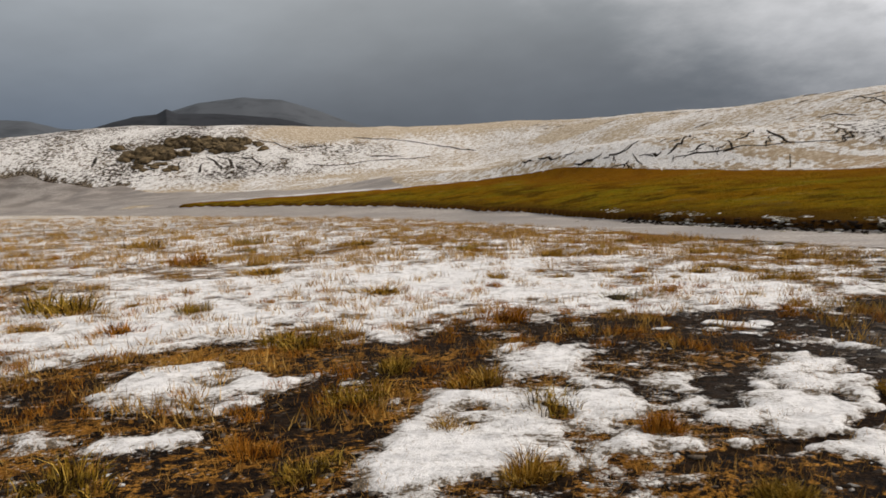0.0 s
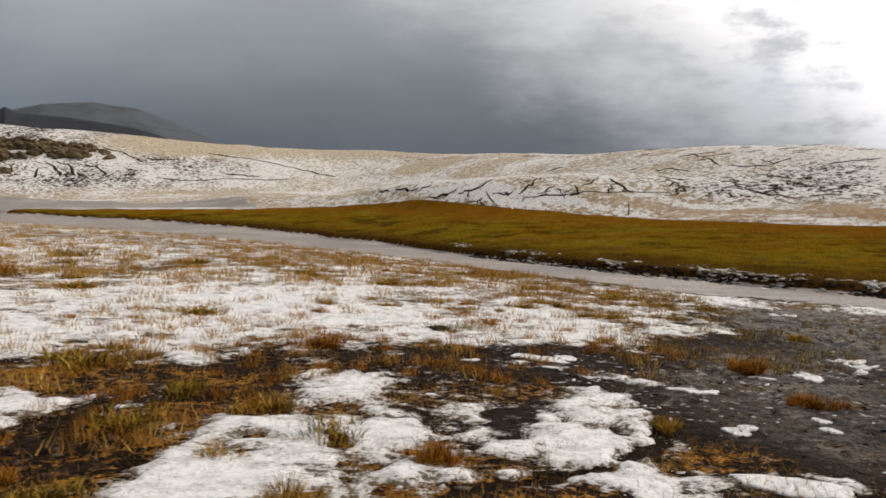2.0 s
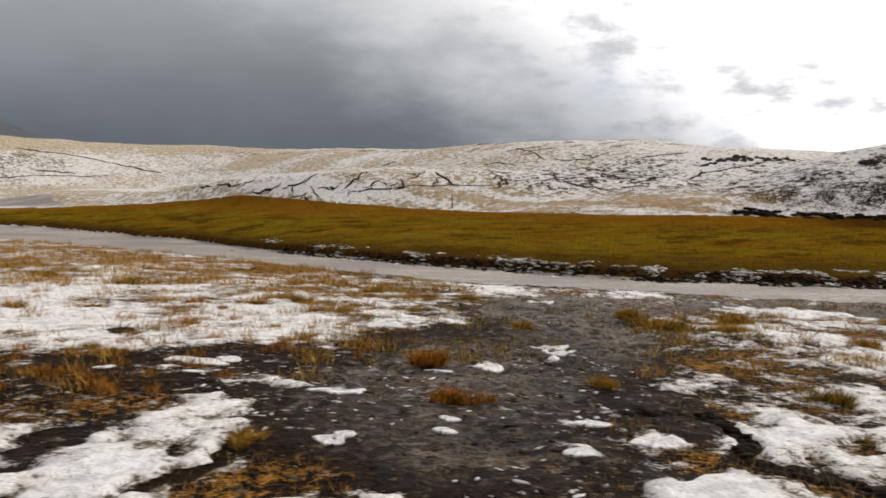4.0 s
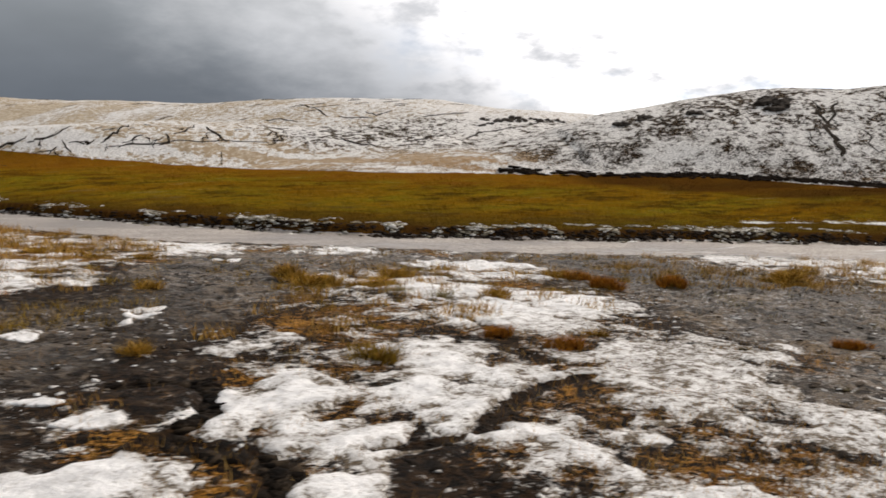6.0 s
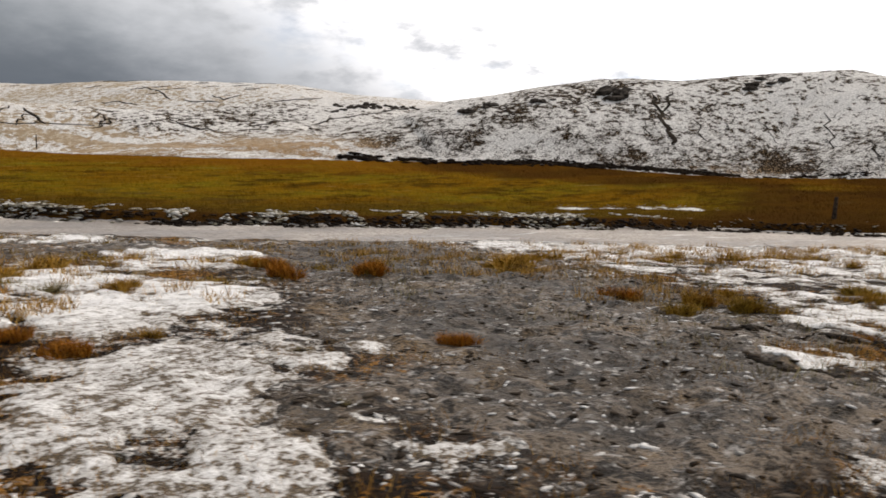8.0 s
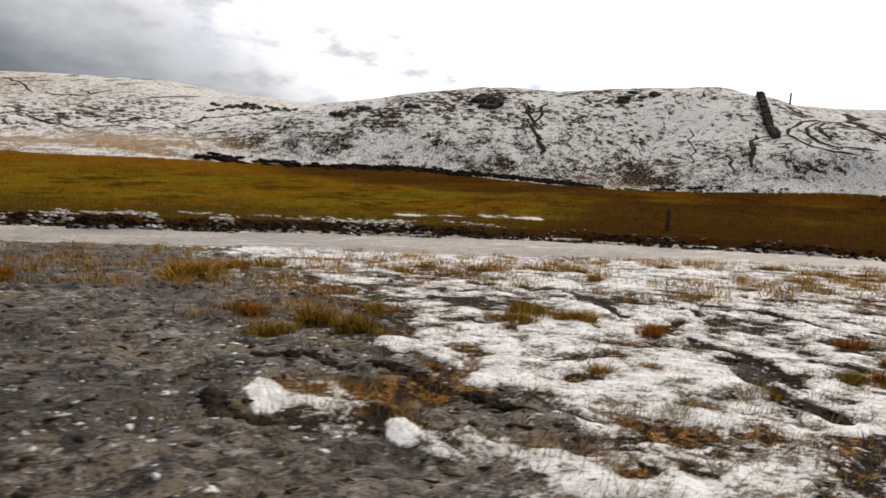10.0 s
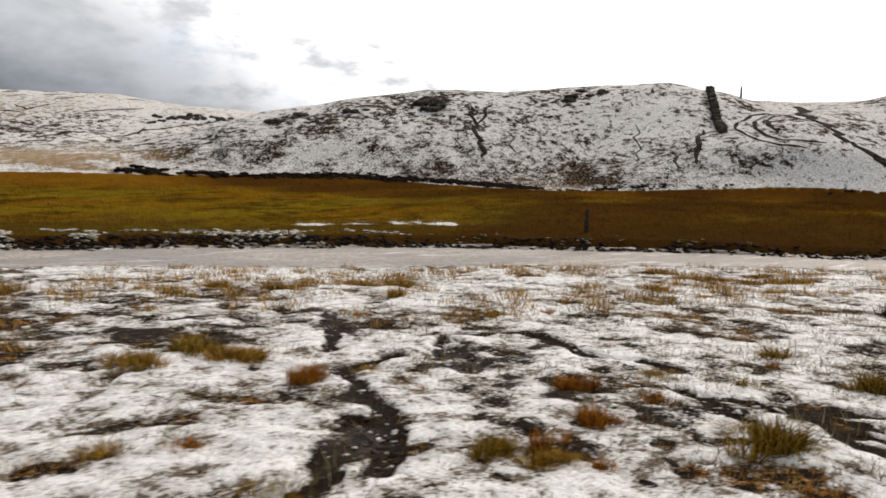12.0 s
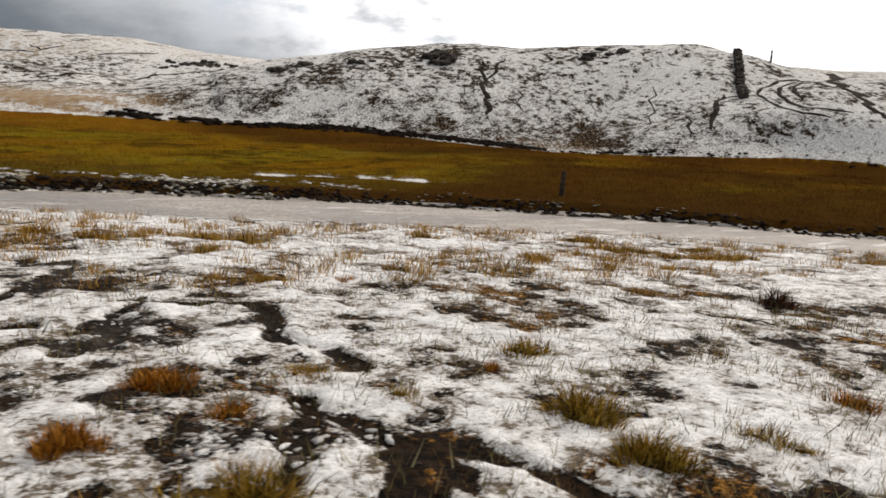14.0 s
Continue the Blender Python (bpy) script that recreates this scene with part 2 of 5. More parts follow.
# snow patches and bare patches: x, y, half width, half depth, bearing, strength
SNOW_WEST = [
    (0.23, 6.57, 0.95, 1.16, -21, 1.6),
    (-1.82, 9.07, 1.91, 1.46, -26, 1.4),
    (3.13, 4.75, 0.81, 1.16, -1, 1.4),
    (3.79, 7.48, 0.76, 0.81, 4, 0.8),
    (1.71, 8.93, 0.56, 0.64, -8, 1.2),
    (4.84, 4.46, 0.7, 0.44, 15, 1.1),
    (4.45, 5.5, 0.44, 0.62, 10, 0.8),
    (-0.31, 4.51, 0.4, 0.47, -31, 1.1),
    (0.5, 4.63, 0.45, 0.3, -24, 1.2),
    (6.5, 6.2, 0.6, 1.35, 16, 1.6),
    (7.45, 4.3, 0.39, 0.34, 29, 1.6),
    (3.92, 8.24, 0.95, 0.73, -3, 1.0),
    (6.46, 9.14, 0.54, 0.5, 11, 1.0),
    (8.07, 7.6, 0.3, 0.27, 23, 1.0),
    (7.81, 5.75, 0.11, 0.17, 26, 1.0),
    (10.42, 13.82, 1.46, 2.06, 22, 0.8),
]
SNOW_FORE = [
    (3.02, 4.84, 0.81, 1.1, -3, 1.0),
    (4.38, 5.44, 1.06, 0.95, 7, 0.5),
    (5.94, 6.06, 0.92, 1.17, 17, 0.85),
    (0.13, 6.44, 1.06, 1.15, -21, 1.0),
    (6.0, 4.67, 0.58, 0.66, 21, 0.6),
    (0.49, 4.29, 0.44, 0.3, -25, 0.7),
    (3.6, 6.93, 0.58, 0.44, 1, 0.9),
    (5.4, 7.83, 0.64, 0.48, 11, 0.7),
]
SNOW_FIELD = [
    (0.89, 18.53, 3.49, 5.26, -7, 1.2),
    (-0.68, 13.39, 5.24, 3.96, -15, 0.8),
    (6.21, 13.21, 4.19, 2.91, 11, 0.8),
    (-10.54, 31.93, 9.43, 10.4, -22, 0.5),
    (10.73, 26.06, 6.59, 4.95, 15, 0.5),
    (14.85, 20.24, 1.14, 1.99, 26, 1.2),
    (18.26, 18.82, 0.78, 1.56, 35, 1.2),
]
SNOW_MID = [
    (12.85, 4.25, 0.40, 0.70, 25, 1.0),
    (9.36, 15.4, 2.65, 3.85, 4, 0.6),
    (7.8, 7.75, 0.56, 0.32, -2, 1.2),
    (7.37, 8.3, 0.33, 0.56, -5, 0.7),
    (11.46, 9.63, 0.29, 0.82, 18, 1.5),
    (10.12, 8.82, 0.26, 0.4, 12, 1.2),
    (10.02, 5.97, 0.17, 0.26, 16, 1.4),
    (10.32, 5.32, 0.22, 0.28, 21, 1.6),
    (9.47, 5.09, 0.14, 0.2, 13, 1.4),
    (11.54, 5.2, 0.49, 0.67, 31, 2.2),
    (11.45, 3.79, 0.41, 0.69, 38, 2.2),
    (11.48, 4.44, 0.3, 0.43, 34, 1.5),
    (10.1, 3.94, 0.49, 0.48, 24, 2.0),
    (13.41, 5.03, 0.77, 0.8, 44, 1.3),
    (13.47, 6.24, 0.77, 0.81, 38, 1.0),
    (16.17, 10.7, 1.26, 1.13, 36, 1.2),
    (16.34, 8.1, 1.18, 1.9, 44, 0.9),
    (19.08, 14.11, 1.4, 1.31, 37, 1.2),
    (11.6, 4.94, 0.58, 1.29, 32, 0.9),
    (10.05, 4.11, 0.54, 0.46, 23, 1.0),
    (15.52, 9.65, 1.26, 1.72, 30, 0.6),
    (15.97, 7.59, 1.08, 1.95, 38, 0.6),
    (16.1, 4.35, 1.13, 2.19, 52, 0.5),
]
SNOW_LEFT = [
    (19.28, 12.15, 0.98, 2.86, 17, 1.0),
    (18.5, 8.61, 0.63, 0.97, 18, 0.6),
    (5.91, 21.49, 2.71, 5.08, -4, 0.7),
    (5.82, 12.82, 1.0, 1.89, -7, 0.5),
    (6.45, 7.66, 0.46, 0.47, -7, 1.0),
    (6.83, 8.3, 0.62, 0.39, -4, 1.0),
]
SNOW_EAST = [
    (15.42, 4.27, 0.76, 1.37, 46, 0.5),
    (13.17, 3.55, 0.46, 0.63, 33, 0.5),
    (18.53, 14.32, 1.09, 1.21, 29, 1.1),
    (16.07, 8.36, 1.1, 2.06, 32, 0.6),
    (15.13, 4.67, 1.06, 1.73, 27, 0.45),
    (29.48, 13.03, 4.01, 1.68, 51, 0.8),
    (15.2, 2.65, 0.52, 0.55, 39, 0.45),
    (19.8, 13.9, 1.14, 1.29, 17, 1.2),
    (23.11, 2.02, 1.5, 1.61, 64, 0.7),
    (28.45, 4.07, 2.25, 4.77, 66, 0.4),
    (22.82, 1.27, 1.05, 1.13, 36, 0.9),
    (23.9, 3.19, 1.39, 1.54, 34, 0.6),
]
BARE_WEST = [
    (6.47, 9.1, 3.03, 1.84, 17, 1.0),
    (2.16, 7.72, 1.69, 1.23, -7, 0.9),
    (0.99, 3.98, 1.18, 0.71, -22, 0.9),
    (1.77, 5.21, 0.42, 1.15, -12, 0.9),
    (5.7, 6.07, 0.37, 0.64, 18, 1.0),
    (5.39, 3.81, 0.95, 0.53, 22, 1.0),
    (3.98, 6.2, 1.08, 0.64, 6, 0.5),
    (-1.02, 5.99, 0.65, 1.07, -30, 0.8),
    (11.58, 11.78, 2.58, 4.24, 29, 1.0),
    (8.94, 6.97, 1.53, 2.58, 29, 1.0),
    (5.73, 6.36, 0.33, 0.9, 10, 1.0),
]
BARE_MID = [
    (10.56, 8.94, 1.91, 2.18, 14, 1.1),
    (8.83, 6.83, 1.81, 1.78, 6, 1.1),
    (8.88, 4.77, 1.19, 0.87, 8, 1.0),
    (13.55, 14.25, 1.6, 3.77, 20, 0.9),
    (16.53, 16.45, 3.44, 3.1, 26, 0.8),
    (11.08, 6.16, 0.49, 1.06, 24, 1.0),
    (10.02, 4.43, 0.34, 0.25, 21, 1.0),
    (11.1, 4.15, 0.24, 0.25, 32, 1.0),
    (11.01, 3.63, 0.16, 0.41, 35, 0.9),
    (12.02, 3.52, 0.26, 0.71, 44, 0.5),
    (23.09, 14.98, 3.94, 3.76, 44, 0.7),
]
BARE_EAST = [
    (22.52, 8.61, 2.04, 4.57, 47, 1.0),
    (20.95, 4.75, 1.65, 3.23, 57, 1.1),
    (18.2, 2.42, 1.33, 2.18, 60, 1.1),
    (21.1, 11.78, 1.92, 3.04, 35, 0.6),
    (21.42, 10.68, 2.56, 5.65, 27, 1.0),
    (19.13, 4.97, 2.12, 2.25, 31, 1.1),
    (17.92, 2.56, 2.1, 1.03, 32, 1.1),
    (18.8, 1.49, 0.9, 0.75, 48, 1.0),
    (21.62, 3.1, 0.52, 0.41, 53, 0.8),
    (19.9, 0.41, 0.9, 0.62, 65, 1.3),
    (18.7, 0.5, 0.9, 0.6, 60, 1.3),
    (15.7, 2.8, 0.25, 0.75, -6, 1.2),
    (19.54, 1.25, 0.45, 0.51, 55, 0.9),
    (21.32, 1.17, 0.66, 0.41, 19, 1.0),
    (21.85, 2.73, 0.43, 0.61, 19, 1.0),
    (27.89, 4.39, 1.03, 1.48, 48, 0.8),
    (24.53, 0.61, 0.21, 0.37, 54, 1.0),
    (23.46, -0.23, 0.15, 0.45, 55, 1.0),
]
BARE_RUTS = [
    (21.3, 2.6, 0.6, 0.45, 55, 0.9),
    (21.1, 0.9, 0.7, 0.4, 60, 0.9),
    (26.4, 1.0, 0.6, 0.9, 33, 0.6),
    (15.66, 3.85, 0.7, 1.08, 16, 0.4),
    (25.41, 4.77, 1.1, 1.39, 23, 0.8),
    (24.42, 3.13, 0.51, 0.75, 20, 0.7),
    (27.34, 7.16, 1.92, 1.45, 27, 0.5),
    (27.13, 4.73, 0.84, 1.18, 33, 0.5),
    (26.77, 2.0, 0.3, 0.57, 42, 0.8),
    (25.41, 1.89, 0.25, 0.83, 33, 0.7),
    (24.43, 0.51, 0.21, 0.52, 33, 0.8),
    (27.94, 2.05, 0.27, 0.68, 30, 0.8),
    (26.87, 1.86, 0.26, 0.9, 22, 0.7),
    (27.71, 0.32, 0.28, 0.23, 36, 0.6),
]
# wheel ruts and ice cracks: lines of x, y
RUTS_WEST = [
    [(10.68, 6.13), (11.14, 6.11), (11.30, 5.68), (11.16, 5.16), (10.85, 4.78), (10.76, 4.52), (10.95, 4.22), (11.19, 4.00), (11.22, 3.73), (10.98, 3.30)],
    [(11.91, 3.80), (12.24, 3.74), (12.66, 3.87), (13.40, 4.46), (13.91, 4.67), (14.28, 4.70)],
    [(11.40, 10.25), (11.43, 9.55), (11.30, 8.84)],
    [(4.72, 4.01), (5.08, 4.25), (5.55, 4.44), (6.12, 4.79), (6.72, 5.35), (6.96, 5.82)],
    [(14.91, 7.81), (14.92, 6.99), (14.48, 5.81), (14.57, 5.24)],
]
RUTS_EAST = [
    [(20.29, 2.90), (19.98, 2.56), (19.78, 2.12), (19.89, 1.86)],
    [(21.11, 3.75), (21.20, 3.17), (21.20, 2.52), (20.85, 2.04)],
    [(20.49, 1.52), (20.34, 1.10), (20.08, 0.72)],
    [(21.83, 3.48), (22.00, 3.29), (22.11, 2.95), (22.04, 2.50), (21.79, 2.07)],
    [(21.45, 1.65), (21.58, 1.46), (21.69, 1.24), (21.75, 0.97), (21.69, 0.55)],
    [(24.66, 1.05), (24.66, 0.78), (24.59, 0.57), (24.14, 0.47), (23.45, 0.00), (23.17, -0.50)],
    [(27.18, -0.58), (27.17, -0.85), (27.18, -1.05), (27.22, -1.30), (27.20, -1.55)],
    [(27.20, -1.06), (27.40, -1.25), (27.47, -1.55), (27.52, -1.85), (27.54, -2.10)],
]
RUTS_LAST = [
    [(27.00, -1.17), (26.95, -1.38), (26.90, -1.60), (26.87, -1.86), (26.84, -2.07), (26.93, -2.32)],
    [(26.45, 2.46), (25.99, 2.32), (25.59, 2.19), (25.12, 1.50), (24.87, 0.80), (24.51, 0.53), (24.10, 0.12)],
    [(27.40, 2.95), (27.60, 2.65), (28.30, 2.45), (28.24, 1.97), (27.80, 1.28), (27.92, 0.75), (27.95, 0.15)],
    [(27.19, -0.19), (26.81, -0.70), (26.49, -1.14)],
    [(26.40, 1.44), (26.81, 1.75), (27.36, 2.73)],
    [(26.90, -1.43), (26.67, -1.63), (26.59, -1.82), (26.46, -2.04)],
    [(27.60, 4.95), (26.80, 3.85), (26.06, 2.98)],
]
# grass tufts and shrubs: x, y, half width, kind
TUFT_WEST = [
    (-4.25, 11.83, 0.84, 1),
    (-5.27, 20.35, 0.4, 2),
    (-2.43, 17.62, 0.63, 0),
    (1.12, 13.6, 0.49, 0),
    (5.46, 12.39, 0.44, 3),
    (6.44, 12.89, 0.2, 2),
    (7.63, 15.77, 0.34, 0),
    (8.56, 16.09, 0.3, 0),
    (4.64, 15.41, 0.34, 0),
    (3.54, 10.17, 0.29, 2),
    (0.72, 8.63, 0.44, 1),
    (3.02, 4.78, 0.17, 0),
    (3.86, 5.45, 0.29, 1),
    (4.72, 4.83, 0.18, 2),
    (3.67, 3.77, 0.2, 0),
    (0.41, 3.63, 0.28, 1),
    (-3.7, 9.92, 0.34, 0),
    (9.24, 14.25, 0.28, 0),
    (3.38, 15.35, 0.24, 0),
    (5.18, 3.47, 0.17, 1),
]
TUFT_MID = [
    (7.08, 5.88, 0.15, 0),
    (9.35, 8.89, 0.24, 2),
    (9.12, 6.92, 0.20, 2),
    (11.97, 11.98, 0.21, 0),
    (11.02, 7.36, 0.21, 0),
    (14.61, 11.91, 0.4, 0),
    (15.3, 11.0, 0.42, 0),
    (12.97, 6.14, 0.22, 1),
    (15.71, 9.59, 0.22, 3),
    (15.26, 10.04, 0.23, 3),
    (16.49, 9.22, 0.26, 0),
    (14.72, 6.65, 0.17, 2),
    (20.25, 9.2, 0.2, 2),
    (8.86, 14.53, 0.28, 0),
    (8.15, 16.53, 0.25, 0),
    (23.09, 9.2, 0.33, 0),
    (18.17, 4.56, 0.16, 2),
    (14.45, 11.4, 0.42, 0),
    (15.8, 6.17, 0.14, 0),
    (18.97, 10.85, 0.41, 0),
]
TUFT_EAST = [
    (22.98, 8.7, 0.39, 0),
    (27.33, 8.76, 0.36, 0),
    (23.54, 9.14, 0.28, 0),
    (20.5, 9.4, 0.2, 2),
    (21.7, 4.4, 0.27, 1),
    (22.35, 3.95, 0.24, 1),
    (24.2, 3.35, 0.2, 0),
    (22.44, 4.68, 0.24, 0),
    (23.44, 4.86, 0.15, 0),
    (25.02, 3.08, 0.26, 0),
    (24.94, 3.72, 0.26, 1),
    (25.05, 2.04, 0.16, 2),
    (25.77, 2.13, 0.12, 0),
    (23.08, 1.42, 0.13, 0),
    (23.47, 1.18, 0.13, 2),
    (23.48, 0.14, 0.14, 1),
    (22.41, 0.29, 0.15, 3),
    (21.95, 2.4, 0.11, 2),
    (14.99, 5.75, 0.15, 2),
    (16.6, 4.83, 0.09, 3),
    (16.16, 3.37, 0.09, 3),
]
TUFT_BANK = [
    (37.01, 4.4, 0.35, 0),
    (37.69, 4.1, 0.4, 0),
    (37.49, 3.41, 0.34, 0),
    (38.17, 3.1, 0.42, 0),
    (38.7, 2.67, 0.33, 0),
    (34.91, 7.18, 0.26, 0),
    (30.96, 7.24, 0.29, 0),
    (28.42, 9.29, 0.32, 0),
    (34.09, 3.65, 0.29, 0),
    (14.28, 12.63, 0.31, 0),
    (16.18, 11.95, 0.36, 0),
    (18.83, 9.28, 0.25, 2),
    (12.86, 17.81, 0.32, 0),
    (11.92, 18.48, 0.35, 0),
    (24.34, 9.75, 0.3, 0),
    (25.23, 9.97, 0.27, 0),
    (28.93, 8.04, 0.38, 0),
    (30.61, 7.86, 0.33, 0),
    (38.27, 6.02, 0.47, 0),
    (29.6, 5.82, 0.25, 0),
    (22.13, 5.68, 0.19, 2),
    (19.24, 10.45, 0.25, 2),
    (-1.69, 26.6, 0.61, 0),
    (2.46, 23.51, 0.5, 1),
    (4.75, 20.55, 0.53, 0),
    (9.11, 21.26, 0.42, 0),
    (-10.5, 28.06, 0.74, 0),
    (-6.42, 28.45, 0.65, 1),
    (10.72, 19.22, 0.44, 0),
    (-1.8, 11.45, 0.28, 1),
    (-2.11, 9.51, 0.32, 2),
    (2.24, 7.05, 0.25, 1),
    (3.22, 6.42, 0.25, 0),
    (2.09, 5.64, 0.26, 1),
    (1.58, 4.34, 0.19, 2),
    (2.08, 3.82, 0.21, 1),
]
TUFT_LAST = [
    (24.86, -0.12, 0.15, 1),
    (24.97, -0.46, 0.15, 0),
    (25.16, -0.28, 0.13, 2),
    (24.26, -1.01, 0.18, 1),
    (25.1, -0.72, 0.11, 2),
    (26.15, -1.35, 0.22, 1),
    (26.36, -1.02, 0.12, 0),
    (27.66, -0.52, 0.12, 1),
    (28.3, -1.42, 0.2, 1),
    (28.05, -2.05, 0.18, 1),
    (28.88, -2.17, 0.14, 1),
    (28.88, -2.46, 0.11, 1),
    (29.2, -0.18, 0.22, 1),
    (28.58, -0.42, 0.09, 2),
    (30.1, -2.28, 0.16, 2),
    (26.58, 0.45, 0.17, 2),
    (27.4, 0.2, 0.14, 0),
    (26.7, -0.26, 0.12, 2),
    (25.86, -0.2, 0.15, 2),
    (33.6, -0.3, 0.26, 4),
    (35.14, 2.03, 0.19, 0),
    (39.85, 4.08, 0.42, 0),
    (29.2, -0.95, 0.08, 3),
]

# ---- materials ----
class Mat:
    """A small builder of node materials."""

    def __init__(self, name):
        self.mat = bpy.data.materials.new(name)
        self.mat.use_nodes = True
        self.n, self.l = self.mat.node_tree.nodes, self.mat.node_tree.links
        self.bsdf = self.n["Principled BSDF"]

    def put(self, socket, v):
        if isinstance(v, (int, float)):
            socket.default_value = v
        elif isinstance(v, tuple):
            socket.default_value = (*v, 1) if len(v) == 3 and socket.type == "RGBA" else v
        else:
            self.l.new(v, socket)

    def math(self, op, a, b=0.0, clamp=False):
        n = self.n.new("ShaderNodeMath")
        n.operation, n.use_clamp = op, clamp
        self.put(n.inputs[0], a)
        self.put(n.inputs[1], b)
        return n.outputs[0]

    def attr(self, name):
        n = self.n.new("ShaderNodeAttribute")
        n.attribute_name = name
        return n.outputs["Fac"]

    def noise(self, scale, detail=4, rough=0.55, stretch=(1, 1, 1), distort=0.0):
        c = self.n.new("ShaderNodeTexCoord")
        m = self.n.new("ShaderNodeMapping")
        m.inputs["Scale"].default_value = stretch
        self.l.new(c.outputs["Object"], m.inputs["Vector"])
        n = self.n.new("ShaderNodeTexNoise")
        for key, v in (("Scale", scale), ("Detail", detail), ("Roughness", rough), ("Distortion", distort)):
            n.inputs[key].default_value = v
        self.l.new(m.outputs[0], n.inputs["Vector"])
        return n.outputs[0]

    def ramp(self, v, lo, hi, a=0.0, b=1.0):
        n = self.n.new("ShaderNodeMapRange")
        n.interpolation_type = "SMOOTHSTEP"
        for key, x in (("Value", v), ("From Min", lo), ("From Max", hi), ("To Min", a), ("To Max", b)):
            self.put(n.inputs[key], x)
        return n.outputs["Result"]

    def mix(self, fac, a, b):
        n = self.n.new("ShaderNodeMix")
        n.data_type = "RGBA"
        for key, x in ((0, fac), (6, a), (7, b)):
            self.put(n.inputs[key], x)
        return n.outputs[2]

    def blend(self, fac, a, b):
        n = self.n.new("ShaderNodeMix")
        for key, x in ((0, fac), (2, a), (3, b)):
            self.put(n.inputs[key], x)
        return n.outputs[0]

    def done(self, color, rough=0.85, bump=None, strength=0.5, distance=0.02, spec=0.04):
        self.put(self.bsdf.inputs["Base Color"], color)
        self.put(self.bsdf.inputs["Roughness"], rough)
        self.put(self.bsdf.inputs["Specular IOR Level"], spec)
        if bump is not None:
            b = self.n.new("ShaderNodeBump")
            b.inputs["Strength"].default_value, b.inputs["Distance"].default_value = strength, distance
            self.put(b.inputs["Height"], bump)
            self.l.new(b.outputs[0], self.bsdf.inputs["Normal"])
        return self.mat


def ground_material():
    m = Mat("soil_and_snow")
    far, tan, wet, snow = (m.attr(k) for k in ("far", "tan", "wet", "snow"))
    near_n = m.noise(7.0, 6, 0.62)
    fine_n = m.noise(34.0, 4, 0.6)
    far_n = m.noise(0.8, 5, 0.62, (1, 1, 2.2))
    speck = m.noise(1.9, 6, 0.68)
    grit = m.blend(far, m.math("ADD", m.math("MULTIPLY", near_n, 0.6), m.math("MULTIPLY", fine_n, 0.4)), m.math("ADD", m.math("MULTIPLY", far_n, 0.3), m.math("MULTIPLY", speck, 0.7)))
    lift = m.math("MULTIPLY", m.math("SUBTRACT", grit, 0.5), 4.6)
    mask = m.blend(far, m.ramp(m.math("ADD", snow, lift), -0.10, 0.42), m.ramp(m.math("ADD", snow, lift), -0.08, 0.24))
    patch = m.noise(1.3, 5, 0.6)
    clod = m.noise(15.0, 5, 0.68)
    dark = m.mix(m.ramp(clod, 0.43, 0.59), (0.003, 0.0018, 0.0010), (0.027, 0.0145, 0.0065))
    dark = m.mix(m.ramp(near_n, 0.47, 0.62, 0.0, 0.6), dark, (0.044, 0.025, 0.012))
    dark = m.mix(m.ramp(fine_n, 0.64, 0.76, 0.0, 0.6), dark, (0.110, 0.078, 0.050))
    pan = m.noise(3.2, 6, 0.68, (1, 1, 1), 0.4)
    mud = m.math("ADD", m.math("MULTIPLY", pan, 0.34), m.math("ADD", m.math("MULTIPLY", near_n, 0.40), m.math("MULTIPLY", fine_n, 0.26)))
    silt = m.mix(m.ramp(mud, 0.455, 0.535), (0.012, 0.009, 0.006), (0.200, 0.160, 0.122))
    silt = m.mix(m.ramp(clod, 0.53, 0.60, 0.0, 0.85), silt, (0.014, 0.010, 0.007))
    silt = m.mix(m.ramp(patch, 0.53, 0.63, 0.0, 0.5), silt, m.mix(m.ramp(fine_n, 0.42, 0.58), (0.040, 0.022, 0.008), (0.30, 0.190, 0.075)))
    slush = m.noise(8.0, 6, 0.66, (0.8, 1.25, 1))
    silt = m.mix(m.ramp(slush, 0.54, 0.66, 0.0, 0.80), silt, (0.44, 0.425, 0.41))
    dark = m.mix(m.ramp(m.math("ADD", wet, m.math("MULTIPLY", m.math("SUBTRACT", near_n, 0.5), 1.2)), 0.42, 0.75, 0.0, 0.85), dark, silt)
    dark = m.mix(m.ramp(tan, -0.5, -0.1, 0.6, 0.0), dark, (0.016, 0.012, 0.009))
    straw = m.mix(m.ramp(fine_n, 0.36, 0.62), (0.046, 0.017, 0.003), (0.52, 0.250, 0.044))
    straw = m.mix(m.ramp(patch, 0.42, 0.62, 0.0, 0.6), straw, (0.160, 0.066, 0.010))
    straw = m.mix(m.ramp(clod, 0.53, 0.64, 0.0, 0.65), straw, (0.014, 0.008, 0.003))
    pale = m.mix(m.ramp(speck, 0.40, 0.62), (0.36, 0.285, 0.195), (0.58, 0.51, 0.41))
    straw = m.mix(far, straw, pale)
    tanmask = m.ramp(m.math("ADD", tan, m.math("ADD", m.math("MULTIPLY", m.math("SUBTRACT", near_n, 0.5), 2.2), m.math("MULTIPLY", m.math("SUBTRACT", clod, 0.5), 2.0))), 0.42, 0.56)
    soil = m.mix(tanmask, dark, straw)
    white = m.mix(m.ramp(near_n, 0.38, 0.60), (0.53, 0.52, 0.51), (0.84, 0.825, 0.80))
    white = m.mix(m.ramp(fine_n, 0.56, 0.70, 0.0, 0.5), white, (0.52, 0.50, 0.47))
    color = m.mix(mask, soil, white)
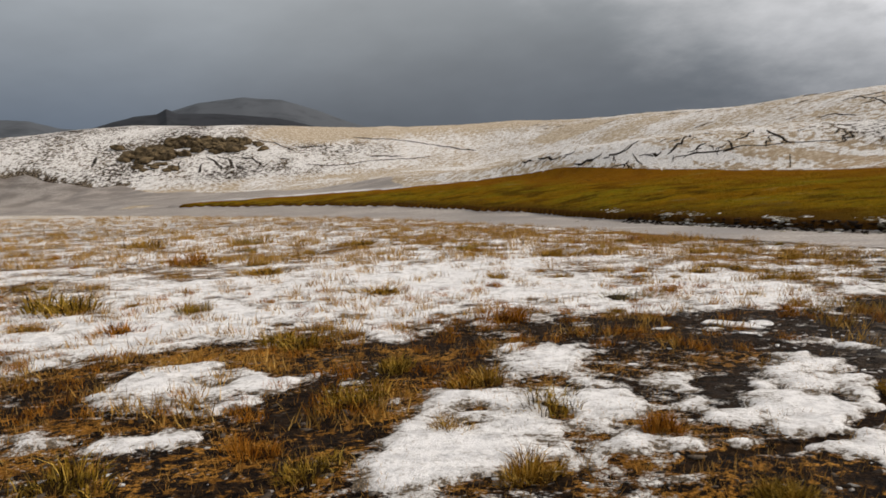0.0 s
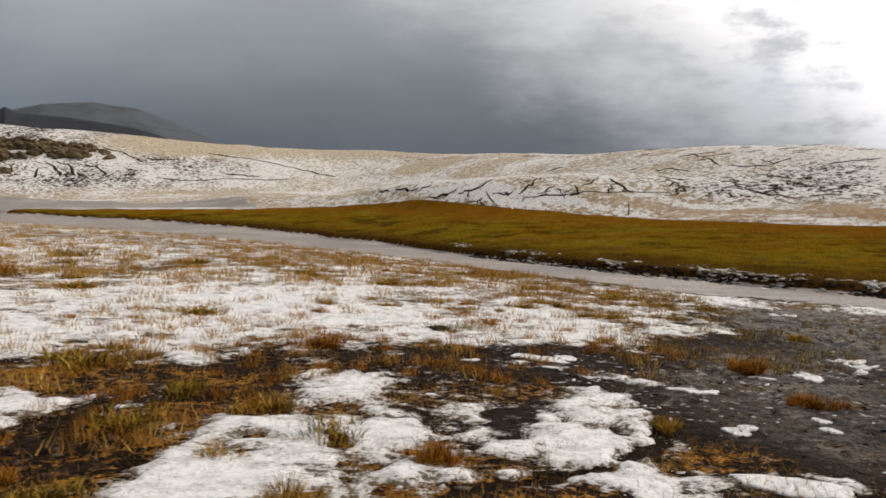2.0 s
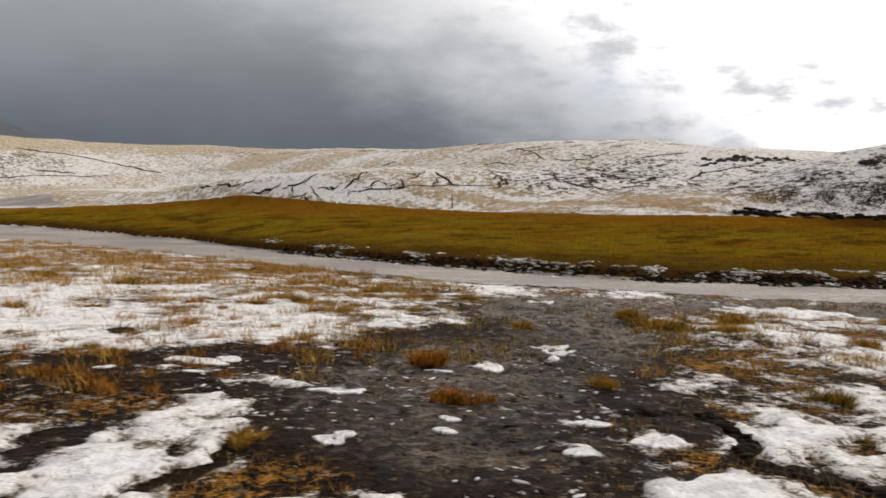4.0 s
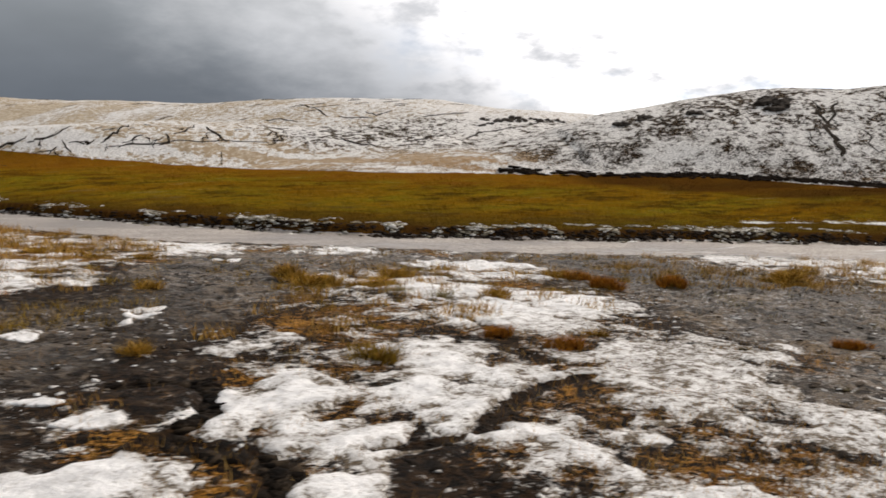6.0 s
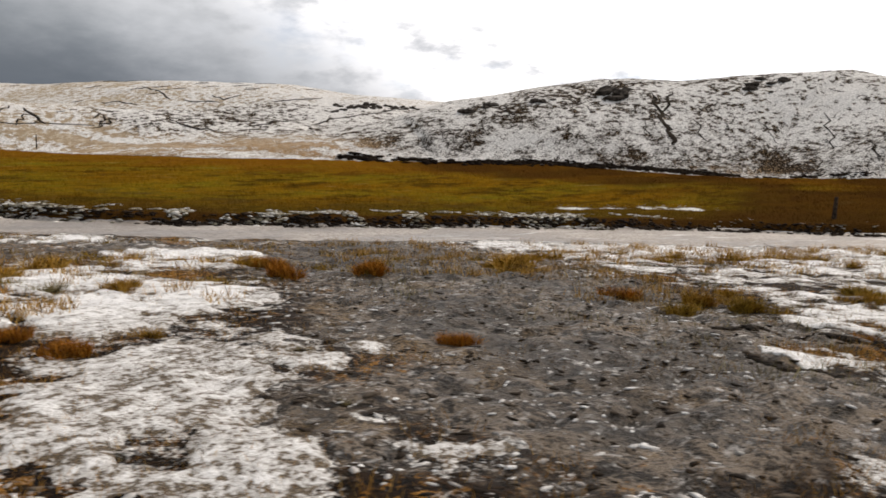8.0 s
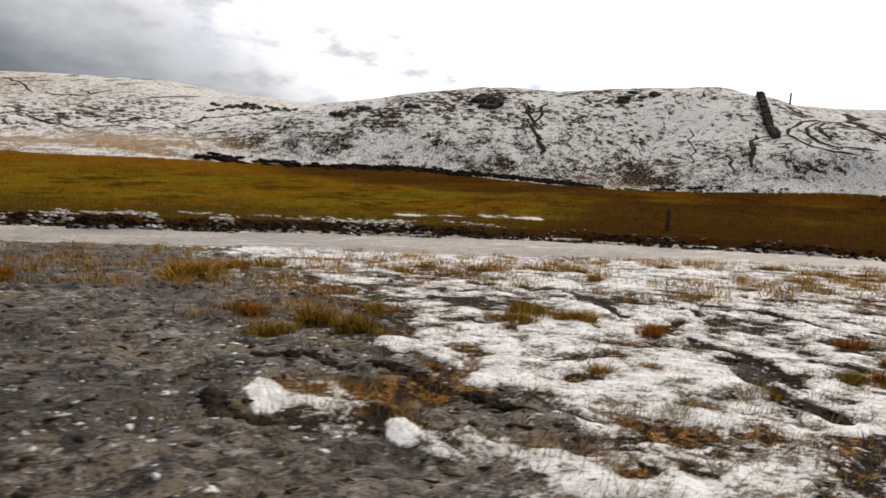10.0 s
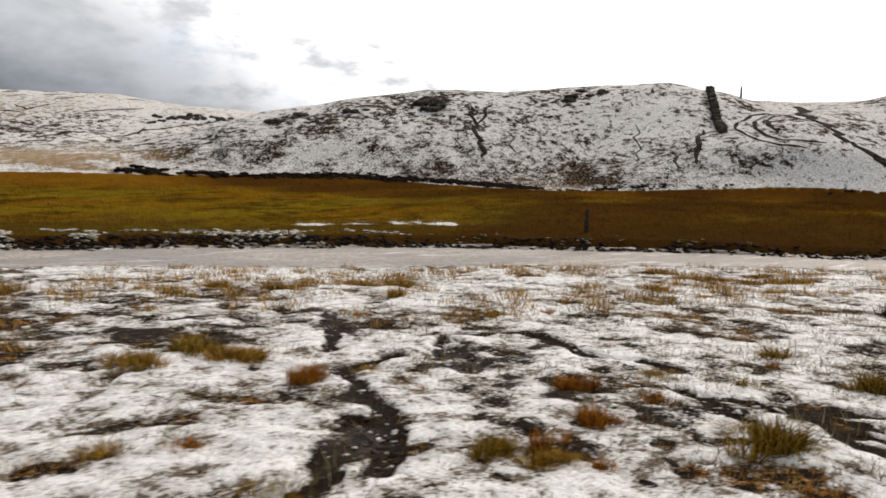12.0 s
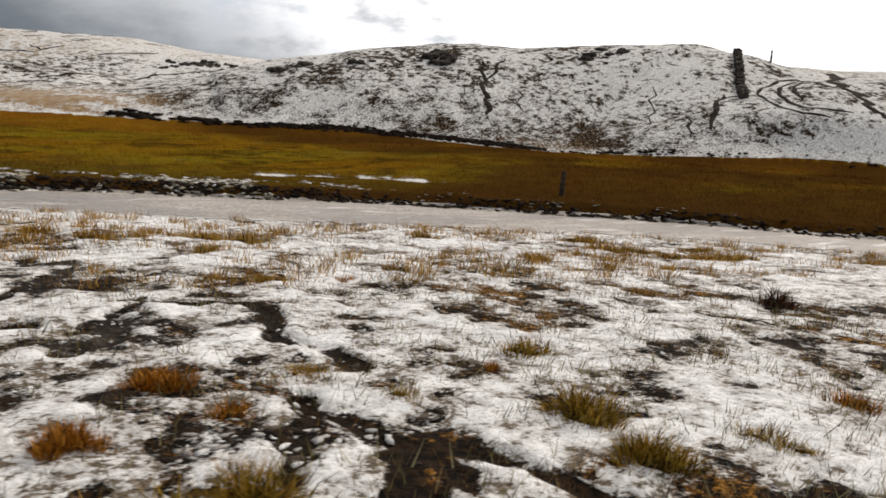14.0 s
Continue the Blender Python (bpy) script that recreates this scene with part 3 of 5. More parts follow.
    rough = m.blend(mask, m.blend(wet, 0.9, 0.55), 0.75)
    relief = m.math("ADD", m.math("MULTIPLY", near_n, 0.6), m.math("ADD", m.math("MULTIPLY", clod, 0.6), m.math("ADD", m.math("MULTIPLY", fine_n, 0.3), m.math("MULTIPLY", mask, 0.5))))
    gloss = m.math("MULTIPLY", m.blend(wet, 0.03, 0.13), m.math("SUBTRACT", 1.0, mask))
    return m.done(color, rough, relief, 1.0, 0.07, gloss)


def snow_material():
    m = Mat("wet_hail_snow")
    a, b, c = m.noise(5.0, 6, 0.62), m.noise(30.0, 5, 0.65), m.noise(85.0, 3, 0.6)
    mott = m.noise(13.0, 5, 0.66)
    col = m.mix(m.ramp(a, 0.36, 0.58), (0.66, 0.662, 0.67), (0.89, 0.89, 0.893))
    col = m.mix(m.ramp(mott, 0.52, 0.66, 0.0, 0.55), col, (0.42, 0.40, 0.375))
    # thin, trodden snow lets the wet soil and the straw through in specks
    grit = m.math("ADD", m.math("MULTIPLY", m.math("SUBTRACT", b, 0.5), 1.5), m.math("ADD", m.math("MULTIPLY", m.math("SUBTRACT", a, 0.5), 1.6), m.math("MULTIPLY", m.math("SUBTRACT", mott, 0.5), 2.5)))
    edge = m.ramp(m.math("ADD", m.math("MULTIPLY", m.attr("snow"), 1.25), grit), -0.12, 0.16)
    slush = m.ramp(m.math("ADD", m.math("MULTIPLY", m.attr("snow"), 1.1), m.math("MULTIPLY", grit, 0.8)), 0.02, 0.52, 0.80, 0.0)
    col = m.mix(slush, col, m.mix(m.ramp(c, 0.42, 0.58), (0.30, 0.275, 0.245), (0.47, 0.455, 0.435)))
    soil = m.mix(m.ramp(c, 0.42, 0.60), (0.040, 0.031, 0.023), (0.200, 0.150, 0.095))
    col = m.mix(edge, soil, col)
    relief = m.math("ADD", m.math("MULTIPLY", a, 0.6), m.math("ADD", m.math("MULTIPLY", mott, 0.5), m.math("ADD", m.math("MULTIPLY", b, 0.40), m.math("MULTIPLY", c, 0.12))))
    return m.done(col, 0.7, relief, 0.9, 0.055, 0.15)


def bed_material():
    m = Mat("wet_grey_silt")
    a = m.noise(0.5, 6, 0.6, (0.35, 1.0, 1))
    b = m.noise(9.0, 5, 0.65)
    streak = m.noise(1.0, 5, 0.6, (0.35, 1.6, 1))
    col = m.mix(m.ramp(a, 0.38, 0.62), (0.22, 0.192, 0.168), (0.46, 0.420, 0.382))
    col = m.mix(m.ramp(b, 0.40, 0.62, 0.0, 0.65), col, (0.130, 0.110, 0.094))
    snow = m.ramp(m.math("ADD", m.attr("snow"), m.math("MULTIPLY", m.math("SUBTRACT", streak, 0.5), 2.6)), -0.1, 0.5)
    col = m.mix(snow, col, (0.62, 0.61, 0.61))
    return m.done(col, m.ramp(a, 0.35, 0.65, 0.4, 0.75), b, 0.7, 0.03, 0.3)


def meadow_material():
    m = Mat("bog_turf")
    a, b, c = m.noise(0.16, 5, 0.6, (0.6, 1.2, 1)), m.noise(0.8, 6, 0.65), m.noise(9.0, 4, 0.6)
    col = m.mix(m.ramp(a, 0.38, 0.62), (0.175, 0.080, 0.004), (0.165, 0.128, 0.008))
    col = m.mix(m.ramp(b, 0.40, 0.65, 0.0, 0.8), col, (0.225, 0.125, 0.007))
    col = m.mix(m.ramp(c, 0.45, 0.70, 0.0, 0.6), col, (0.045, 0.030, 0.004))
    spot = m.noise(0.35, 6, 0.7, (0.8, 1.1, 1))
    col = m.mix(m.ramp(spot, 0.48, 0.60, 0.0, 0.85), col, (0.050, 0.028, 0.004))
    clump = m.noise(2.2, 5, 0.7, (0.7, 1.2, 1))
    col = m.mix(m.ramp(clump, 0.54, 0.66, 0.0, 0.55), col, (0.040, 0.028, 0.005))
    col = m.mix(m.ramp(spot, 0.40, 0.30, 0.0, 0.6), col, (0.250, 0.190, 0.060))
    band = m.noise(0.5, 5, 0.65, (0.5, 1.1, 1))
    col = m.mix(m.ramp(band, 0.46, 0.70, 0.0, 0.45), col, (0.090, 0.040, 0.004))
    deep = m.math("ADD", m.attr("tan"), m.math("MULTIPLY", m.math("SUBTRACT", spot, 0.5), 0.9))
    col = m.mix(m.ramp(deep, 0.62, 0.95, 0.0, 0.75), col, (0.185, 0.075, 0.007))
    col = m.mix(m.ramp(deep, 0.24, 0.02, 0.0, 0.8), col, (0.052, 0.030, 0.006))
    col = m.mix(m.ramp(c, 0.56, 0.70, 0.0, 0.5), col, (0.26, 0.20, 0.07))
    col = m.mix(m.ramp(m.attr("wet"), 0.2, 0.9, 0.0, 0.85), col, (0.050, 0.022, 0.006))
    snow = m.ramp(m.math("ADD", m.attr("snow"), m.math("MULTIPLY", m.math("SUBTRACT", b, 0.5), 2.4)), 0.15, 0.4)
    col = m.mix(snow, col, (0.72, 0.72, 0.70))
    return m.done(col, 1.0, m.math("ADD", b, c), 0.9, 0.12, 0.0)


def blade_material(name, low, mid, tip, rough=0.8, dead=0.22):
    """Dry grass: each blade its own shade between the given colours."""
    m = Mat(name)
    geo = m.n.new("ShaderNodeNewGeometry")
    r = geo.outputs["Random Per Island"]
    col = m.mix(m.ramp(r, 0.4 * dead, dead), tuple(0.35 * v for v in low), low)
    col = m.mix(m.ramp(r, dead, dead + 0.34), col, mid)
    col = m.mix(m.ramp(r, 0.62, 1.0), col, tip)
    shade = m.noise(3.0, 3)
    col = m.mix(m.ramp(shade, 0.48, 0.64, 0.0, 0.5), col, low)
    col = m.mix(m.ramp(shade, 0.46, 0.32, 0.0, 0.45), col, (0.30, 0.115, 0.014))
    return m.done(col, rough, spec=0.03)


def crumb_material(name, low, mid, tip):
    """Loose lumps: each its own shade between the given colours."""
    m = Mat(name)
    r = m.n.new("ShaderNodeNewGeometry").outputs["Random Per Island"]
    col = m.mix(m.ramp(r, 0.0, 0.5), low, mid)
    col = m.mix(m.ramp(r, 0.5, 1.0), col, tip)
    n1, n2 = m.noise(14.0, 4), m.noise(60.0, 4)
    col = m.mix(m.ramp(n1, 0.45, 0.65, 0.0, 0.5), col, low)
    return m.done(col, 0.85, m.math("ADD", n1, n2), 0.8, 0.02)


def rock_material(name, a, b, scale=1.2):
    m = Mat(name)
    n1, n2 = m.noise(scale, 6, 0.65), m.noise(scale * 8, 5, 0.6)
    col = m.mix(m.ramp(n1, 0.36, 0.64), a, b)
    col = m.mix(m.ramp(n2, 0.45, 0.7, 0.0, 0.6), col, tuple(0.45 * v for v in a))
    return m.done(col, 0.9, m.math("ADD", n1, n2), 0.8, 0.06)


M_GROUND, M_SNOW, M_BED, M_MEADOW = ground_material(), snow_material(), bed_material(), meadow_material()
M_GOLD = blade_material("golden_grass", (0.065, 0.030, 0.004), (0.42, 0.220, 0.020), (0.68, 0.450, 0.110))
M_OLIVE = blade_material("olive_gold_grass", (0.036, 0.022, 0.004), (0.300, 0.180, 0.016), (0.60, 0.400, 0.080))
M_RUST = blade_material("rust_brown_grass", (0.070, 0.024, 0.005), (0.46, 0.165, 0.012), (0.64, 0.310, 0.050))
M_GREY = blade_material("grey_green_shrub", (0.090, 0.078, 0.036), (0.28, 0.230, 0.100), (0.44, 0.380, 0.200))
M_DARK = blade_material("maroon_shrub", (0.014, 0.006, 0.005), (0.060, 0.022, 0.016), (0.115, 0.050, 0.034))
M_STRAW = blade_material("straw_stubble", (0.140, 0.075, 0.022), (0.48, 0.242, 0.048), (0.66, 0.420, 0.125), dead=0.14)
M_FLECK = blade_material("trampled_straw", (0.060, 0.030, 0.010), (0.27, 0.150, 0.045), (0.46, 0.290, 0.110))
M_AMBER = blade_material("amber_grass", (0.150, 0.080, 0.020), (0.49, 0.265, 0.050), (0.69, 0.460, 0.150), dead=0.16)
M_ROCK = rock_material("lichen_rock", (0.050, 0.038, 0.024), (0.190, 0.140, 0.078))
M_WALLSTONE = rock_material("dark_wall_stone", (0.034, 0.028, 0.024), (0.110, 0.095, 0.082), 2.0)
M_PEAT = rock_material("black_peat", (0.014, 0.010, 0.008), (0.040, 0.028, 0.019), 1.5)
M_POST = rock_material("weathered_wood", (0.035, 0.026, 0.020), (0.095, 0.070, 0.050), 6.0)
# both mountains' base colours include the haze of distance, the far one more
M_MOUNT = rock_material("hazed_dark_mountain", (0.032, 0.035, 0.042), (0.040, 0.044, 0.051), 0.003)
M_MOUNT_FAR = rock_material("hazed_blue_mountain", (0.085, 0.096, 0.110), (0.092, 0.103, 0.118), 0.0012)


def mesh_object(name, verts, faces, material, attrs=None, smooth=True, parent=None):
    """One mesh object from arrays of places and of equally long faces."""
    verts, faces = np.asarray(verts, np.float32), np.asarray(faces, np.int32)
    me = bpy.data.meshes.new(name)
    me.vertices.add(len(verts))
    me.vertices.foreach_set("co", verts.ravel())
    k = faces.shape[1]
    me.loops.add(faces.size)
    me.loops.foreach_set("vertex_index", faces.ravel())
    me.polygons.add(len(faces))
    me.polygons.foreach_set("loop_start", np.arange(0, faces.size, k, dtype=np.int32))
    me.polygons.foreach_set("use_smooth", np.full(len(faces), smooth))
    for key, values in (attrs or {}).items():
        me.attributes.new(key, "FLOAT", "POINT").data.foreach_set("value", np.asarray(values, np.float32))
    me.update(calc_edges=True)
    me.materials.append(material)
    ob = new(name, me)
    ob.parent = parent
    return ob


def part(name, data, material, parent, label=""):
    """A bmesh or a mesh as one part under a thing."""
    if isinstance(data, bmesh.types.BMesh):
        me = bpy.data.meshes.new(name)
        data.to_mesh(me)
        data.free()
        data = me
    if material and not data.materials:
        data.materials.append(material)
    ob = new(name, data)
    ob.parent = parent
    return tagged(ob, label)


# ---- cover: where snow lies, where the soil is bare ----
def rut_field(x, y):
    """Depth of the wheel ruts, 0 to 1, and the snow heaped along them."""
    rut, ridge = np.zeros(np.shape(x)), np.zeros(np.shape(x))
    for line, wide in [(k, 0.075) for k in RUTS_WEST] + [(k, 0.07) for k in RUTS_EAST] + [(k, 0.075) for k in RUTS_LAST]:
        px, py = [p[0] for p in line], [p[1] for p in line]
        near = (x > min(px) - 1) & (x < max(px) + 1) & (y > min(py) - 1) & (y < max(py) + 1)
        if near.any():
            u, v = x[near], y[near]
            d, _ = along([(p[0], p[1], 0) for p in line], u + 0.15 * fbm(u / 0.4, v / 0.4, 3, 39), v + 0.15 * fbm(u / 0.4, v / 0.4, 3, 40))
            whole = np.clip(0.95 + 0.6 * vnoise(u / 0.7, v / 0.7, 47), 0, 1)
            rut[near] = np.maximum(rut[near], whole * (1 - step(d, 0.5 * wide, 1.5 * wide)))
            ridge[near] = np.maximum(ridge[near], np.clip(0.6 + 0.8 * vnoise(u / 0.5, v / 0.5, 49), 0, 1) * np.exp(-((d - 2.6 * wide) / wide) ** 2))
    return rut, ridge


def cover(x, y, d_near, d_far, d_mead):
    """Snow cover about -1 to 1, straw 0 to 1, wetness 0 to 1, farness 0 to 1."""
    dist = np.hypot(x - 14, y + 2)
    wx, wy = x + 0.42 * fbm(x / 0.8, y / 0.8, 4, 39, 0.62), y + 0.42 * fbm(x / 0.8, y / 0.8, 4, 40, 0.62)
    big = fbm(x / 2.4, y / 2.4, 3, 41)
    mid = fbm(x / 0.75, y / 0.75, 4, 43, 0.62)
    tiny = 0.8 * vnoise(x / 0.36, y / 0.36, 44) + vnoise(x / 0.21, y / 0.21, 45) + 0.7 * vnoise(x / 0.13, y / 0.13, 46)
    give = np.clip(1.2 - dist / 40, 0.2, 1)
    base = np.where(x < 9, -0.16 + 0.36 * step(y - 0.25 * x, 7.5, 10.5), -0.10)
    east = step(x - 0.25 * y, 20.5, 24.5)
    base = base * (1 - east) + (0.25 + 0.10 * step(d_near, -9, -3) + 0.16 * step(x, 27, 31)) * east
    add = sum(blobs(rows, wx, wy) for rows in (SNOW_WEST, SNOW_FORE, SNOW_LEFT, SNOW_FIELD, SNOW_MID, SNOW_EAST))
    bare = sum(blobs(rows, wx, wy) for rows in (BARE_WEST, BARE_MID, BARE_EAST, BARE_RUTS))
    rut, ridge = rut_field(x, y)
    snow = base + 0.40 * np.minimum(add, 1.7) - (0.55 - 0.20 * east) * np.minimum(bare, 1.5) * (1 - 0.8 * step(add, 0.8, 1.3)) + 0.34 * big + 0.85 * mid + (0.34 + 0.20 * east) * tiny * give - 1.6 * rut + 0.3 * ridge
    fringe = step(d_near, -15, -4)
    snow = snow + 0.16 * step(d_near, -8, -2) * step(x, 7, 11) * (1 - east)
    snow = snow - (0.24 - 0.20 * step(x, 9, 16)) * (1 - 0.85 * east) * fringe * (0.6 + 0.8 * vnoise(x / 1.5, y / 1.5, 48))
    tan = 0.50 + 0.55 * fbm(x / 0.9, y / 0.9, 4, 51, 0.6) + (0.55 - 0.50 * step(x, 8, 13)) * step(d_near, -15, -5) - (0.24 + 0.16 * step(x, 5, 7.5)) * np.minimum(bare, 1.4) - 0.04 * step(x, 9, 4) - 0.9 * rut - 0.05 * east - 0.12 * step(x, 8, 13)
    tan = tan - 0.15 * step(bare, 0.9, 1.6) - 0.20 * step(x, 6, 8) * step(x, 13, 11.5) * step(d_near, -5, -9)
    wet = np.clip(0.06 * east + (0.2 - 0.15 * east + 0.5 * bare * (1 - 0.6 * east)) * (0.30 + 0.22 * step(x, 5.5, 8.5) * step(d_near, -4, -9) + 0.70 * step(x, 10.5, 14) * (1 - 0.5 * step(d_near, -4, -9) * step(x, 14, 11))) + 0.35 * step(d_near, -10, -3) * step(x, 9, 15), 0, 1)
    # beyond the meadow: snow on the slopes, thin straw flats at their foot
    beyond = step(d_mead, -1, 2)
    h = hills(x, y)
    streak = fbm(x / 9, y / 9, 4, 61)
    flat = 1 - step(h, 0.3, 2.0)
    east_hill = step(along([(p[0], p[1], 0) for p in RIDGE_EAST], x, y)[0], 26, 18)
    slope_snow = 0.34 + 0.30 * streak - 0.34 * (1 - 0.8 * east_hill) * np.maximum(fbm((x - y) / 6, (x + y) / 2.2, 3, 69), 0) - 0.40 * flat * (0.35 + vnoise(x / 4, y / 2.0, 62))
    su, sv = (x - y) / 1.414, (x + y) / 1.414
    foot = step(d_mead, 13, 4) * step(x, -14, 2) * step(x, 55, 46)
    bars = fbm(su / 6, sv / 1.3, 3, 67)
    slope_snow = slope_snow - 0.42 * foot * (0.42 + 2.0 * bars)
    front = np.interp(x, [p[0] for p in RIDGE_FRONT], [p[1] for p in RIDGE_FRONT])
    plateau = step(y - front, 4, 14) * (1 - step(x, 40, 62)) * step(x, -60, -25) * (0.50 + 1.1 * fbm(x / 10, y / 4, 3, 63))
    plateau = plateau * (step(h, 5.0, 8.5) + (1 - step(h, 5.0, 8.5)) * step(x, -18, 24))
    slope_snow = slope_snow - 0.40 * plateau - 0.22 * step(x, 0, -20) * (fbm(x / 3, y / 7, 3, 68) + 0.1)
    upper = step(h, 5.6, 8.6) * step(x, -50, -36) * step(x, 30, 8) * step(y, 140, 150)
    hollow = 1 - step(np.hypot((x - 17) / 9, (y - 143) / 7), 0.4, 1.1)
    slope_snow = slope_snow - 0.62 * upper * (0.75 + 0.9 * fbm(x / 9, y / 4, 3, 70)) - 0.9 * hollow - 0.10 * step(x, 14, -6) * beyond
    hilltan = np.clip(0.8 * upper + 0.5 * hollow + 0.75 * np.maximum(flat, foot) + 0.8 * plateau + 0.55 * step(x, -30, 0) + 0.35 + 0.3 * streak, 0, 1)
    slope_snow = slope_snow - (0.17 - 0.34 * fbm(x / 1.3, y / 1.3, 3, 66)) * east_hill * beyond
    hilltan = hilltan * (1 - 0.75 * east_hill * (1 - np.maximum(flat, foot) * step(x, 53, 45)))
    snow = snow * (1 - beyond) + slope_snow * beyond
    tan = tan * (1 - beyond) + hilltan * beyond
    wet = wet * (1 - beyond)
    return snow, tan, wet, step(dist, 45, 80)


def relief(x, y, d_near, d_mead, snow, wet):
    dist = np.hypot(x - 14, y + 2)
    near = 1 - step(dist, 20, 45)
    z = near * (0.045 * fbm(x / 1.6, y / 1.6, 3, 71) + 0.020 * fbm(x / 0.35, y / 0.35, 3, 72))
    z = z + near * wet * (0.046 * vnoise(x / 0.24, y / 0.19, 73) + 0.030 * vnoise(x / 0.5, y / 0.3, 74) - 0.030 * np.maximum(vnoise(x / 0.31, y / 0.26, 76), 0))
    rut, ridge = rut_field(x, y)
    z = z - 0.034 * rut + 0.010 * ridge
    lumpy = near * (0.4 + 0.8 * step(x, 20, 25) + 0.9 * step(y, 9, 13) * step(x, 16, 10))
    z = z + 0.018 * lumpy * fbm(x / 0.38, y / 0.38, 3, 79)
    beyond = step(d_mead, 0, 6)
    z = z + beyond * (0.45 * fbm(x / 14, y / 14, 4, 74) + 0.12 * fbm(x / 2.2, y / 2.2, 3, 75))
    return z


def graded(lo, hi, a, b, fine, rate_lo, rate_hi, seen_lo, seen_hi):
    """Places from lo to hi, spaced by fine between a and b, wider outside, and very wide past what is seen."""
    mid = list(np.arange(a, b + 1e-6, fine))
    for end, rate, seen, sign in ((hi, rate_hi, seen_hi, 1), (lo, rate_lo, seen_lo, -1)):
        x, s, more = mid[-1] if sign > 0 else mid[0], fine, []
        while sign * x < sign * end:
            s = s * (1 + (rate if sign * x < sign * seen else 0.16))
            x += sign * s
            more.append(x)
        mid = mid + more if sign > 0 else more[::-1] + mid
    return np.array(mid)


# ---- ground: one sheet to the horizon, with the stream bed and the meadow as pieces of it ----
xs = graded(-4200, 4200, -2.5, 31, 0.068, 0.017, 0.0112, -110, 128)
ys = graded(-4200, 4200, -3.0, 11, 0.064, 0.05, 0.0125, -25, 185)
X, Y = (a.ravel() for a in np.meshgrid(xs, ys))
Z, BED, MEAD, DN, DF, DM = land(X, Y)
SNOW, TAN, WET, FAR = cover(X, Y, DN, DF, DM)
Z = Z + relief(X, Y, DN, DM, SNOW, WET)
behind = step(-Y, 10, 60)
Z = Z * (1 - behind) + 0.6 * behind
SECOND = np.minimum(np.minimum(DM, 13 * np.clip((10 - X) / 30, 0, 1) + 2 * fbm(X / 8, Y / 8, 2, 84) - DM), np.minimum(-9 + 2 * vnoise(X / 6, Y / 6, 85) - X, X + 200))
IN_BED = np.maximum(np.minimum(DN, -DF), SECOND)
IN_MEAD = np.minimum(np.minimum(DF, -DM), X + 46)
inbed = ((DN > 0) & (DF < 0)) | ((DM >= 0) & (DM < 13 * np.clip((10 - X) / 30, 0, 1) + 2 * fbm(X / 8, Y / 8, 2, 84)) & (X < -9) & (X > -200))
inmead = (DF >= 0) & (DM < 0)
Z = Z + np.where(inmead, 0.10 * fbm(X / 2.5, Y / 2.5, 4, 77), 0) + np.where(inbed, 0.05 * fbm(X / 1.5, Y / 1.5, 4, 78), 0)
SNOW_BED = np.where(inbed, -0.25 + 0.26 * step(X, 17, 32) + 0.14 * step(X, 30, 44) - 0.5 * step(DF, -1.4, -0.2) + 0.45 * step(DN, 2.5, 0.4) * step(X, 4, 16) + 0.15 * step(DF, -2.0, -0.2) * step(X, 14, 24) - 0.3 + (DM >= 0) * (0.07 + 0.35 * vnoise(X / 9, Y / 3, 86) + 1.3 * step(DM, 4.5, 2.0) * step(X, -48, -36)), SNOW)
strip = np.maximum(1 - step(np.abs(DF - 4.2 - 0.7 * vnoise(X / 3, Y / 5, 83)), 0.2, 1.1), 0) * step(X, 39, 42) * step(X, 50, 47)
SNOW_MEAD = np.where(inmead, -0.55 + 0.95 * strip * (0.75 + 0.5 * vnoise(X / 1.6, Y / 1.2, 87)), SNOW_BED)
WET_ALL = np.where(DF >= -0.5, np.where(DM < 0, np.maximum(step(DF, 1.0, 0.3), 0.6 * step(DF, 7.0, 1.0) * (0.75 + 0.5 * vnoise(X / 4, Y / 3, 80)) * step(X, 4, 16)) + 1.15 * step(X, 42, 54) * (0.75 + 0.4 * vnoise(X / 5, Y / 3, 82)), 0), WET)
nx, ny = len(xs), len(ys)
I, J = np.meshgrid(np.arange(nx - 1), np.arange(ny - 1))
i0 = (J * nx + I).ravel()
QUADS = np.stack([i0, i0 + 1, i0 + nx + 1, i0 + nx], 1)
PLACES = np.stack([X, Y, Z], 1)


def sheet(name, inside, lift, material, label, category):
    """The part of the ground where inside is above 0, cut along its edge."""
    hold = inside > 0
    full = hold[QUADS].all(1)
    cut = np.nonzero(hold[QUADS].any(1) & ~full)[0]
    values = np.stack([X, Y, Z + lift, SNOW_MEAD, np.where(IN_MEAD > 0, MEAD, TAN), WET_ALL, FAR], 1)
    more, tris, known = [], [], {}
    for q in cut:
        ring = QUADS[q]
        poly = []
        for a, b in zip(ring, np.roll(ring, -1)):
            if hold[a]:
                poly.append(int(a))
            if hold[a] != hold[b]:
                key = (min(a, b), max(a, b))
                if key not in known:
                    u = inside[a] / (inside[a] - inside[b])
                    known[key] = len(values) + len(more)
                    more.append(values[a] * (1 - u) + values[b] * u)
                poly.append(known[key])
        tris += [(poly[0], poly[k], poly[k + 1]) for k in range(1, len(poly) - 1)]
    values = np.concatenate([values, np.array(more).reshape(-1, 7)])
    quads = QUADS[full]
    tris = np.concatenate([quads[:, [0, 1, 2]], quads[:, [0, 2, 3]], np.array(tris, int).reshape(-1, 3)])
    return grounds(name, values, tris, material, label, category)


